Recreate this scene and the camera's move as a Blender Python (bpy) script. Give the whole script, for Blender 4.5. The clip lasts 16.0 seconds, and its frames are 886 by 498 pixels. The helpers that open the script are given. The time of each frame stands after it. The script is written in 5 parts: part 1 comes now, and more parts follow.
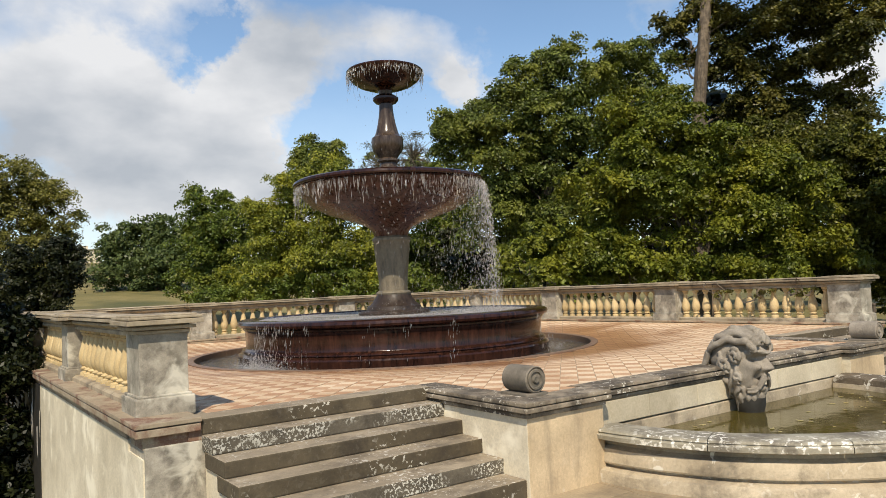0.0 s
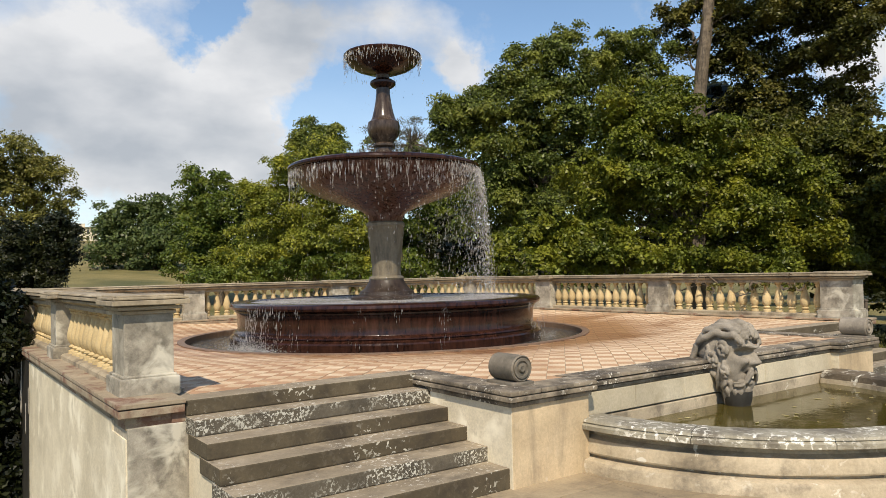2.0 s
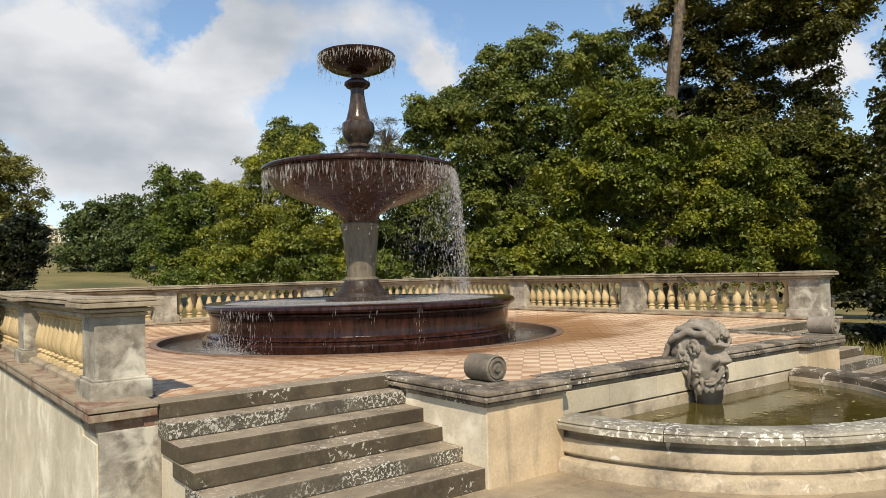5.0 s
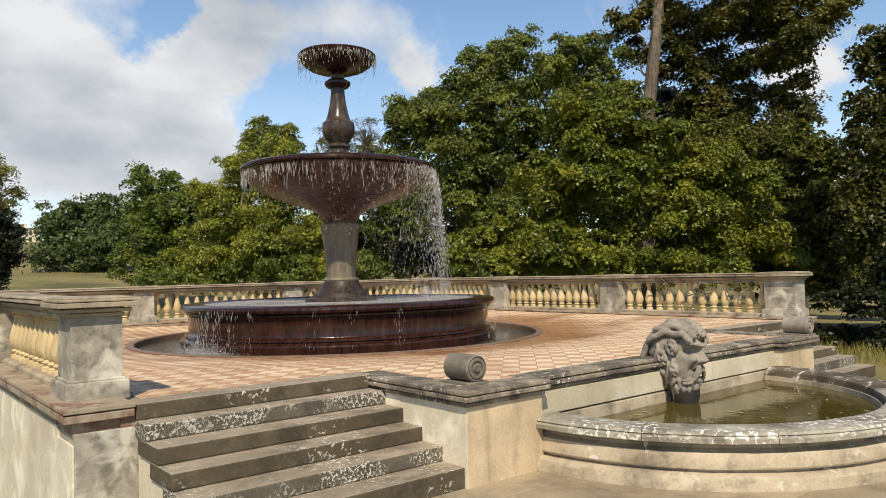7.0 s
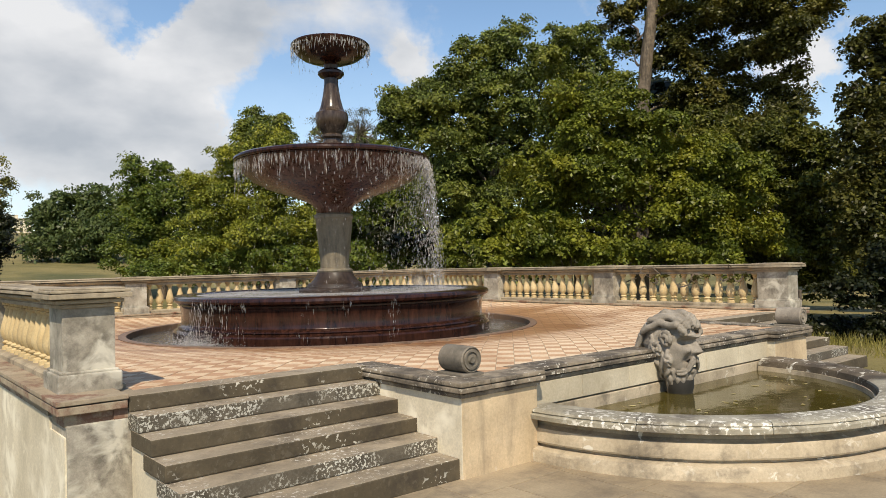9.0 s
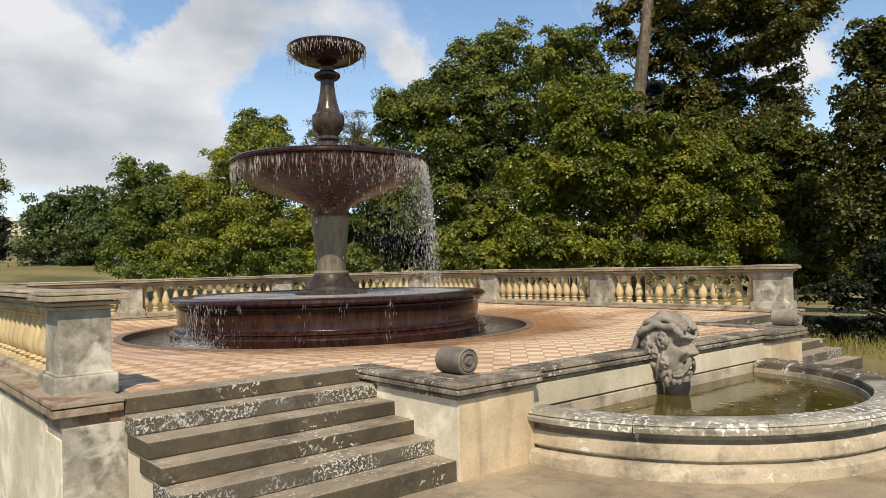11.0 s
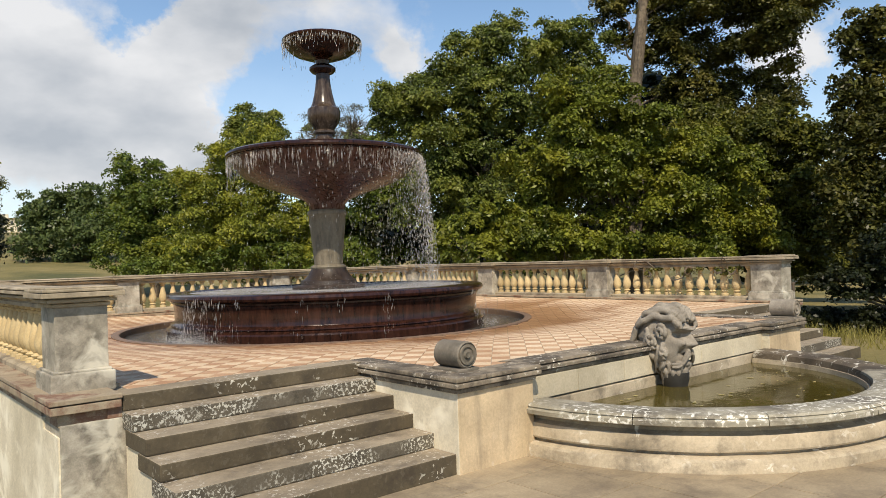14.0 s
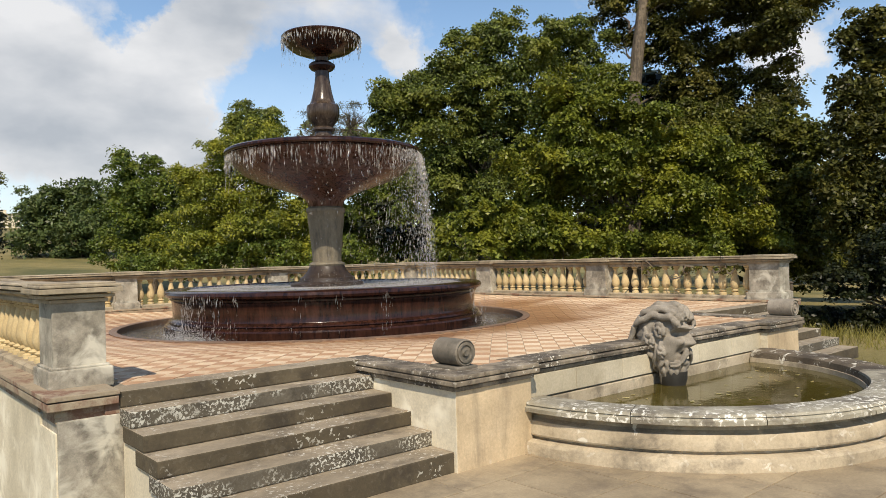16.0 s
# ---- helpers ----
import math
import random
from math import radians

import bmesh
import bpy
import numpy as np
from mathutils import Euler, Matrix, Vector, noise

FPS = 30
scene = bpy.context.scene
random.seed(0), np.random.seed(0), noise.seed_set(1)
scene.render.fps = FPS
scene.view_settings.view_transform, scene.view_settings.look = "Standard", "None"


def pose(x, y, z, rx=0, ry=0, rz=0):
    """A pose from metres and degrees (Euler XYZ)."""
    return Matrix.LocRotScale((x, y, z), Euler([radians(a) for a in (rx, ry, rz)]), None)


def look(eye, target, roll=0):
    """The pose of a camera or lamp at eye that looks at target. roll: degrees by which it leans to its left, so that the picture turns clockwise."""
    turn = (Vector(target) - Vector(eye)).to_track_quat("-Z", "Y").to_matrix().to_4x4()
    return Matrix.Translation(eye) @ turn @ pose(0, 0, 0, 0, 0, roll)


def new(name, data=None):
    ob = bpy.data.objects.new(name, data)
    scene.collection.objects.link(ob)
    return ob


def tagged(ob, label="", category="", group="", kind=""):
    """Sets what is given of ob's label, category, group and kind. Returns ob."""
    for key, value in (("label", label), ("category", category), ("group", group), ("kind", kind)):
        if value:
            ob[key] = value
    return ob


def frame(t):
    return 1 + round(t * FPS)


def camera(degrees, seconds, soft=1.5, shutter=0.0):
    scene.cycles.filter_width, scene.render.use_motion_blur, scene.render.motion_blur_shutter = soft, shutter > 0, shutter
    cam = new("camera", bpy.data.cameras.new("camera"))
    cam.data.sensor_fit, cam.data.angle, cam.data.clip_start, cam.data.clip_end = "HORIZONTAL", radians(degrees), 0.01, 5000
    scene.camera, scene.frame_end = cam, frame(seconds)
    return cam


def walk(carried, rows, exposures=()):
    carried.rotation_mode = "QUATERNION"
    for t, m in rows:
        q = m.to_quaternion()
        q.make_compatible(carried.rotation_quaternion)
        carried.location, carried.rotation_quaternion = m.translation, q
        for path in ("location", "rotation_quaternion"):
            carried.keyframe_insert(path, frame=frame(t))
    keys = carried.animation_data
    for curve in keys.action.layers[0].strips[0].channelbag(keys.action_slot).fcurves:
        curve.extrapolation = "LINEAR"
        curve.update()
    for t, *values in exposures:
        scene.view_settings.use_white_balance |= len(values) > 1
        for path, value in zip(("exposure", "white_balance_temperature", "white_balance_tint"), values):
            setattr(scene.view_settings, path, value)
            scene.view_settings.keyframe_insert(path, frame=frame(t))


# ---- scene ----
import itertools

# ---- camera and walk ----
cam = camera(62.72, 16.0, soft=0.8)
# seconds, eye, yaw, pitch, lean
PATH = [
    (0, -2.110, -6.909, 1.129, -35.690, 2.963, -2.612),
    (0.5, -2.085, -6.922, 1.116, -35.630, 2.610, -2.436),
    (1, -2.063, -6.922, 1.122, -36.068, 2.321, -1.850),
    (1.5, -2.039, -6.938, 1.130, -35.342, 2.139, -1.284),
    (2, -2.018, -6.934, 1.136, -35.828, 1.861, -1.269),
    (2.5, -2.009, -6.908, 1.135, -36.444, 1.592, -1.289),
    (3, -2.012, -6.907, 1.134, -36.766, 1.666, -1.252),
    (3.5, -2.018, -6.911, 1.144, -37.225, 1.702, -1.254),
    (4, -2.024, -6.922, 1.139, -37.443, 1.835, -1.356),
    (6.5, -2.033, -6.952, 1.133, -38.803, 1.914, -1.452),
    (7, -2.037, -6.952, 1.130, -39.383, 1.901, -1.390),
    (7.5, -2.029, -6.951, 1.131, -40.102, 1.471, -1.269),
    (8, -2.018, -6.948, 1.133, -40.197, 1.234, -1.594),
    (8.5, -2.027, -6.929, 1.133, -40.343, 1.041, -1.395),
    (9, -2.029, -6.916, 1.130, -39.900, 1.176, -1.370),
    (11.5, -2.041, -6.915, 1.127, -40.375, 1.520, -1.375),
    (12, -2.044, -6.910, 1.134, -40.429, 1.885, -1.310),
    (12.5, -2.045, -6.917, 1.129, -40.592, 1.848, -1.432),
    (13, -2.034, -6.909, 1.128, -40.542, 1.736, -1.687),
    (13.5, -2.023, -6.896, 1.120, -40.424, 1.256, -1.601),
    (14, -2.021, -6.886, 1.125, -40.420, 0.819, -1.913),
    (14.5, -2.018, -6.883, 1.122, -40.404, 0.895, -1.948),
    (15, -2.023, -6.880, 1.124, -40.399, 0.607, -1.839),
    (15.5, -2.025, -6.878, 1.123, -40.450, 0.727, -1.761),
    (16, -2.018, -6.876, 1.124, -40.540, 0.648, -1.626),
]
walk(cam, [(t, pose(x, y, z, 90 + p, 0, yaw) @ pose(0, 0, 0, 0, 0, lean)) for t, x, y, z, yaw, p, lean in PATH],
     ((0.0, 0.0), (16.0, 0.0)))

# ---- sky and sun ----
SUN_FROM = Vector((-0.55, -0.72, 1.0)).normalized()
elev = math.asin(SUN_FROM.z)
azim = math.atan2(SUN_FROM.x, SUN_FROM.y)
world = bpy.data.worlds.new("sky")
scene.world = world
world.use_nodes = True
wn, wl = world.node_tree.nodes, world.node_tree.links
wn.clear()


def wnode(kind, **kw):
    n = wn.new(kind)
    for k, val in kw.items():
        n.inputs[k].default_value = val
    return n


sky = wn.new("ShaderNodeTexSky")
sky.sky_type = 'NISHITA'
sky.sun_disc = False
sky.sun_elevation, sky.sun_rotation = elev, azim
sky.air_density, sky.dust_density, sky.ozone_density = 1.0, 0.10, 1.3
coord = wn.new("ShaderNodeTexCoord")
sep = wn.new("ShaderNodeSeparateXYZ")
wl.new(coord.outputs["Generated"], sep.inputs[0])


def wmath(op, a, b=None):
    n = wn.new("ShaderNodeMath")
    n.operation = op
    for i, s in enumerate((a, b)):
        if s is None:
            continue
        if isinstance(s, (int, float)):
            n.inputs[i].default_value = s
        else:
            wl.new(s, n.inputs[i])
    return n.outputs[0]


# heaped clouds, flattened towards the horizon
flat = wn.new("ShaderNodeMapping")
flat.inputs["Scale"].default_value = (1.0, 1.0, 1.9)
flat.inputs["Location"].default_value = (2.35, 1.15, 0.45)
wl.new(coord.outputs["Generated"], flat.inputs[0])
big = wnode("ShaderNodeTexNoise", Scale=2.7, Detail=9.0, Roughness=0.50, Distortion=0.1)
wl.new(flat.outputs[0], big.inputs["Vector"])
ramp = wn.new("ShaderNodeValToRGB")
ramp.color_ramp.elements[0].position, ramp.color_ramp.elements[1].position = 0.43, 0.64
# cloud banks (positive) and clear gaps (negative): direction, angular radius, weight
BANKS = [(0.179, 0.944, 0.276, 0.117, 0.16), (0.209, 0.962, 0.178, 0.148, 0.22), (0.318, 0.930, 0.183, 0.117, 0.22),
         (0.380, 0.876, 0.298, 0.086, 0.30), (0.358, 0.924, 0.134, 0.086, 0.25), (0.515, 0.798, 0.313, 0.070, 0.16),
         (0.598, 0.758, 0.261, 0.047, 0.30), (0.888, 0.386, 0.250, 0.075, 0.60), (0.554, 0.811, 0.190, 0.047, 0.14),
         (0.302, 0.902, 0.308, 0.043, -0.30), (0.410, 0.879, 0.242, 0.058, -0.28), (0.473, 0.846, 0.243, 0.051, -0.32),
         (0.352, 0.902, 0.249, 0.035, -0.15), (0.649, 0.695, 0.310, 0.086, -0.32), (0.716, 0.626, 0.311, 0.101, -0.34),
         (0.560, 0.796, 0.229, 0.031, -0.18), (0.252, 0.919, 0.303, 0.075, -0.22), (0.915, 0.367, 0.168, 0.054, -0.28)]
field = wmath('ADD', wmath('MULTIPLY', big.outputs[0], 1.25), -0.19)
warp = wnode("ShaderNodeTexNoise", Scale=7.0, Detail=8.0, Roughness=0.62)
wl.new(coord.outputs["Generated"], warp.inputs["Vector"])
bent = wn.new("ShaderNodeVectorMath")
bent.operation = 'MULTIPLY_ADD'
wl.new(warp.outputs["Color"], bent.inputs[0])
bent.inputs[1].default_value = (0.24, 0.24, 0.24)
wl.new(coord.outputs["Generated"], bent.inputs[2])
for dx, dy, dz, reach, weight in BANKS:
    gap = wn.new("ShaderNodeVectorMath")
    gap.operation = 'DISTANCE'
    wl.new(bent.outputs[0], gap.inputs[0])
    gap.inputs[1].default_value = (dx + 0.12, dy + 0.12, dz + 0.12)
    near_it = wn.new("ShaderNodeMapRange")
    near_it.interpolation_type = 'SMOOTHSTEP'
    near_it.inputs["From Min"].default_value, near_it.inputs["From Max"].default_value = reach * 1.35, 0.0
    wl.new(gap.outputs["Value"], near_it.inputs["Value"])
    field = wmath('ADD', field, wmath('MULTIPLY', near_it.outputs[0], weight * 0.85))
wl.new(field, ramp.inputs[0])
haze = wmath('SUBTRACT', 1.0, wmath('MULTIPLY', sep.outputs[2], 3.0))
thin = wmath('SUBTRACT', 1.0, wmath('MULTIPLY', wmath('MINIMUM', wmath('MAXIMUM', wmath('SUBTRACT', sep.outputs[2], 0.42), 0.0), 0.3), 2.2))
cover = wmath('MINIMUM', wmath('MAXIMUM', wmath('ADD', wmath('MULTIPLY', ramp.outputs[0], thin), wmath('MULTIPLY', haze, 0.42)), 0.03), 0.97)
shade = wnode("ShaderNodeTexNoise", Scale=4.5, Detail=6.0, Roughness=0.5)
wl.new(flat.outputs[0], shade.inputs["Vector"])
tone = wn.new("ShaderNodeValToRGB")
tone.color_ramp.elements[0].position, tone.color_ramp.elements[1].position = 0.36, 0.62
tone.color_ramp.elements[0].color, tone.color_ramp.elements[1].color = (3.7, 3.95, 4.3, 1), (6.5, 6.5, 6.55, 1)
wl.new(shade.outputs[0], tone.inputs[0])
mix = wn.new("ShaderNodeMixRGB")
wl.new(cover, mix.inputs[0])
clear = wn.new("ShaderNodeMixRGB")
clear.blend_type = 'MULTIPLY'
clear.inputs[0].default_value, clear.inputs[2].default_value = 1.0, (1.10, 1.17, 1.18, 1)
wl.new(sky.outputs[0], clear.inputs[1])
wl.new(clear.outputs[0], mix.inputs[1])
wl.new(tone.outputs[0], mix.inputs[2])
back = wnode("ShaderNodeBackground", Strength=0.13)
wl.new(mix.outputs[0], back.inputs[0])
wout = wn.new("ShaderNodeOutputWorld")
wl.new(back.outputs[0], wout.inputs[0])

sun = new("sun", bpy.data.lights.new("sun", 'SUN'))
sun.data.energy, sun.data.angle, sun.data.color = 5.0, radians(0.53), (1.0, 0.875, 0.69)
sun.matrix_world = look(SUN_FROM * 60, (0, 0, 0))


# ---- materials ----
def material(name):
    m = bpy.data.materials.new(name)
    m.use_nodes = True
    nt = m.node_tree
    return m, nt.nodes, nt.links, nt.nodes["Principled BSDF"]


def noise_node(n, l, src, scale, detail=6.0, rough=0.6, dist=0.0):
    t = n.new("ShaderNodeTexNoise")
    t.inputs["Scale"].default_value, t.inputs["Detail"].default_value = scale, detail
    t.inputs["Roughness"].default_value, t.inputs["Distortion"].default_value = rough, dist
    l.new(src, t.inputs["Vector"])
    return t.outputs[0]


def ramp_node(n, l, fac, stops):
    r = n.new("ShaderNodeValToRGB")
    r.color_ramp.elements[0].position, r.color_ramp.elements[1].position = stops[0][0], stops[-1][0]
    r.color_ramp.elements[0].color, r.color_ramp.elements[1].color = (*stops[0][1], 1), (*stops[-1][1], 1)
    for p, c in stops[1:-1]:
        r.color_ramp.elements.new(p).color = (*c, 1)
    l.new(fac, r.inputs[0])
    return r.outputs[0]


def mix_node(n, l, fac, a, b, mode='MIX'):
    x = n.new("ShaderNodeMixRGB")
    x.blend_type = mode
    for i, s in enumerate((fac, a, b)):
        if isinstance(s, (int, float)):
            x.inputs[i].default_value = s
        elif isinstance(s, tuple):
            x.inputs[i].default_value = (*s, 1)
        else:
            l.new(s, x.inputs[i])
    return x.outputs[0]


def map_node(n, l, value, a, z):
    x = n.new("ShaderNodeMapRange")
    x.inputs["From Min"].default_value, x.inputs["From Max"].default_value = a, z
    l.new(value, x.inputs["Value"])
    return x.outputs[0]


def grey(v):
    return (v, v, v)


def stone(name, light, dark, stain=None, lichen=None, scale=1.0, rough=0.85, bump=0.5, stain_at=(0.5, 0.62),
          lichen_at=(0.60, 0.66), lichen_scale=9.0, vary=0.0, streak=False, patch=(0.42, 0.58)):
    """Weathered stone: grain, large stains, and lichen spots where given."""
    m, n, l, b = material(name)
    co = n.new("ShaderNodeTexCoord").outputs["Object"]
    geo = n.new("ShaderNodeNewGeometry").outputs["Position"]
    fine = noise_node(n, l, geo, 38 * scale, 5.0, 0.7)
    mid = noise_node(n, l, geo, 3.2 * scale, 7.0, 0.66, 0.12)
    col = ramp_node(n, l, mid, [(0.30, dark), (0.68, light)])
    col = mix_node(n, l, 0.45, col, ramp_node(n, l, fine, [(0.28, grey(0.45)), (0.70, grey(1.0))]), 'MULTIPLY')
    broad = noise_node(n, l, geo, 0.8 * scale, 4.0, 0.6, 0.4)
    col = mix_node(n, l, 0.6, col, ramp_node(n, l, broad, [(0.36, (0.62, 0.60, 0.56)), (0.60, grey(1.0))]), 'MULTIPLY')
    if stain:
        src = geo
        if streak:
            mp = n.new("ShaderNodeMapping")
            mp.inputs["Scale"].default_value = (2.2, 2.2, 0.35)
            l.new(geo, mp.inputs[0])
            src = mp.outputs[0]
        s = noise_node(n, l, src, 1.9 * scale, 8.0, 0.70, 0.15)
        col = mix_node(n, l, ramp_node(n, l, s, [(stain_at[0], grey(0)), (stain_at[1], grey(0.85))]), col, stain)
    if lichen:
        a = noise_node(n, l, geo, lichen_scale, 4.0, 0.6, 0.5)
        c = noise_node(n, l, geo, 1.4, 3.0, 0.5)
        f = mix_node(n, l, 1.0, ramp_node(n, l, a, [(lichen_at[0], grey(0)), (lichen_at[1], grey(1))]),
                     ramp_node(n, l, c, [(patch[0], grey(0.04)), (patch[1], grey(1))]), 'MULTIPLY')
        col = mix_node(n, l, f, col, lichen)
    if vary:
        rnd = n.new("ShaderNodeObjectInfo").outputs["Random"]
        col = mix_node(n, l, 1.0, col, ramp_node(n, l, rnd, [(0.0, grey(1 - vary)), (1.0, grey(1.0))]), 'MULTIPLY')
    l.new(col, b.inputs["Base Color"])
    b.inputs["Roughness"].default_value = rough
    bp = n.new("ShaderNodeBump")
    bp.inputs["Strength"].default_value, bp.inputs["Distance"].default_value = bump, 0.012
    l.new(mix_node(n, l, 0.5, fine, mid), bp.inputs["Height"])
    l.new(bp.outputs[0], b.inputs["Normal"])
    return m


pier_stone = stone("grey_pier_stone", (0.50, 0.45, 0.36), (0.25, 0.225, 0.175), (0.13, 0.115, 0.09), (0.58, 0.54, 0.44), scale=1.5, stain_at=(0.50, 0.64), lichen_at=(0.48, 0.64), lichen_scale=3.4)
coping_stone = stone("weathered_coping_stone", (0.43, 0.36, 0.265), (0.21, 0.17, 0.12), (0.065, 0.052, 0.038), (0.66, 0.62, 0.52), stain_at=(0.44, 0.56), lichen_at=(0.60, 0.63), lichen_scale=21.0)
rail_stone = stone("rail_stone", (0.52, 0.435, 0.305), (0.34, 0.275, 0.185), (0.14, 0.112, 0.078), stain_at=(0.50, 0.64))
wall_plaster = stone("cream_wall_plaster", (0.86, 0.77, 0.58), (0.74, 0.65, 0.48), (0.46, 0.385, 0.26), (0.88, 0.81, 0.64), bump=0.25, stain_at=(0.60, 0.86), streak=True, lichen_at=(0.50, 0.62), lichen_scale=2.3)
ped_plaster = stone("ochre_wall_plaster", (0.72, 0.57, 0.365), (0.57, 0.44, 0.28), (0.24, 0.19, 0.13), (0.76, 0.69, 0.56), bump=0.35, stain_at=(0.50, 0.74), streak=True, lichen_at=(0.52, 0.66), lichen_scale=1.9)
baluster_buff = stone("buff_baluster_terracotta", (0.76, 0.60, 0.33), (0.62, 0.46, 0.23), (0.45, 0.34, 0.19), bump=0.2, stain_at=(0.6, 0.78), vary=0.15)
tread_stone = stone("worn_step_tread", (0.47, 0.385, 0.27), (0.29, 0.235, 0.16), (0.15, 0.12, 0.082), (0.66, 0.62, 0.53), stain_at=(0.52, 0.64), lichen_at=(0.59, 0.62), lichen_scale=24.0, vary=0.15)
# risers: algae and dirt, with upright-face shade put into the dark colour
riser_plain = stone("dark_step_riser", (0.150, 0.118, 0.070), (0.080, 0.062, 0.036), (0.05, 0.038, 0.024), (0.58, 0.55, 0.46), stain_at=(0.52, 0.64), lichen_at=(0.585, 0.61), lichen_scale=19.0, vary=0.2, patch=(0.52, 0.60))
riser_stone = stone("algae_shade_step_riser", (0.17, 0.145, 0.105), (0.10, 0.085, 0.06), (0.06, 0.05, 0.035), (0.58, 0.56, 0.48), stain_at=(0.52, 0.62), lichen_at=(0.525, 0.57), lichen_scale=36.0, vary=0.25, patch=(0.45, 0.53))
basin_stone = stone("basin_limestone", (0.66, 0.555, 0.395), (0.45, 0.37, 0.255), (0.17, 0.14, 0.10), (0.68, 0.63, 0.52), stain_at=(0.50, 0.64), lichen_scale=7.0)
basin_rim_stone = stone("lichened_rim_stone", (0.48, 0.44, 0.34), (0.30, 0.27, 0.20), (0.14, 0.12, 0.09), (0.76, 0.73, 0.64), stain_at=(0.50, 0.60), lichen_at=(0.54, 0.60), lichen_scale=17.0)
mask_stone = stone("carved_grey_stone", (0.41, 0.36, 0.29), (0.22, 0.19, 0.15), (0.10, 0.085, 0.065), scale=1.6, stain_at=(0.56, 0.70))
scroll_stone = stone("dark_scroll_stone", (0.26, 0.22, 0.17), (0.16, 0.14, 0.11), (0.09, 0.08, 0.06), scale=1.5)
slab_stone = stone("path_flagstone", (0.47, 0.375, 0.24), (0.37, 0.29, 0.185), (0.18, 0.14, 0.095), bump=0.25, stain_at=(0.47, 0.68), vary=0.18)
ledge_stone = stone("rust_stained_ledge", (0.50, 0.41, 0.29), (0.33, 0.265, 0.18), (0.17, 0.075, 0.045), stain_at=(0.50, 0.60))
near_black_stone = stone("near_black_wall", (0.050, 0.046, 0.038), (0.022, 0.020, 0.016), (0.012, 0.011, 0.009), rough=0.6)
brown_basin_stone = stone("dark_brown_rim_stone", (0.21, 0.165, 0.11), (0.105, 0.080, 0.052), (0.055, 0.042, 0.028), (0.72, 0.68, 0.58), stain_at=(0.48, 0.62), lichen_at=(0.57, 0.61), lichen_scale=9.0)
white_streak = stone("white_streak_stone", (0.72, 0.69, 0.62), (0.52, 0.49, 0.43))
mortar = stone("mortar", (0.42, 0.35, 0.26), (0.32, 0.27, 0.2))


def wet_stone(name, light, dark, rough):
    m, n, l, b = material(name)
    geo = n.new("ShaderNodeNewGeometry").outputs["Position"]
    mp = n.new("ShaderNodeMapping")
    mp.inputs["Scale"].default_value = (3.5, 3.5, 0.7)
    l.new(geo, mp.inputs[0])
    run = noise_node(n, l, mp.outputs[0], 3.0, 7.0, 0.65, 0.3)
    fine = noise_node(n, l, geo, 26, 5.0, 0.7)
    col = ramp_node(n, l, run, [(0.32, dark), (0.70, light)])
    col = mix_node(n, l, 0.5, col, ramp_node(n, l, fine, [(0.3, grey(0.5)), (0.7, grey(1))]), 'MULTIPLY')
    l.new(col, b.inputs["Base Color"])
    l.new(ramp_node(n, l, run, [(0.3, grey(rough * 0.6)), (0.75, grey(rough * 1.5))]), b.inputs["Roughness"])
    bp = n.new("ShaderNodeBump")
    bp.inputs["Strength"].default_value, bp.inputs["Distance"].default_value = 0.20, 0.012
    b.inputs["Specular IOR Level"].default_value = 0.35
    l.new(mix_node(n, l, 0.5, run, fine), bp.inputs["Height"])
    l.new(bp.outputs[0], b.inputs["Normal"])
    return m


wet_dark = wet_stone("wet_brown_stone", (0.058, 0.022, 0.013), (0.010, 0.005, 0.004), 0.17)
foot_stone = wet_stone("wet_brown_foot_stone", (0.060, 0.040, 0.028), (0.020, 0.013, 0.010), 0.50)
vase_stone = wet_stone("wet_grey_brown_vase_stone", (0.11, 0.078, 0.055), (0.022, 0.014, 0.011), 0.22)
bowl_stone = wet_stone("wet_red_brown_bowl_stone", (0.135, 0.062, 0.042), (0.034, 0.015, 0.011), 0.30)
stem_stone = wet_stone("wet_grey_green_stem_stone", (0.25, 0.21, 0.145), (0.12, 0.10, 0.072), 0.45)


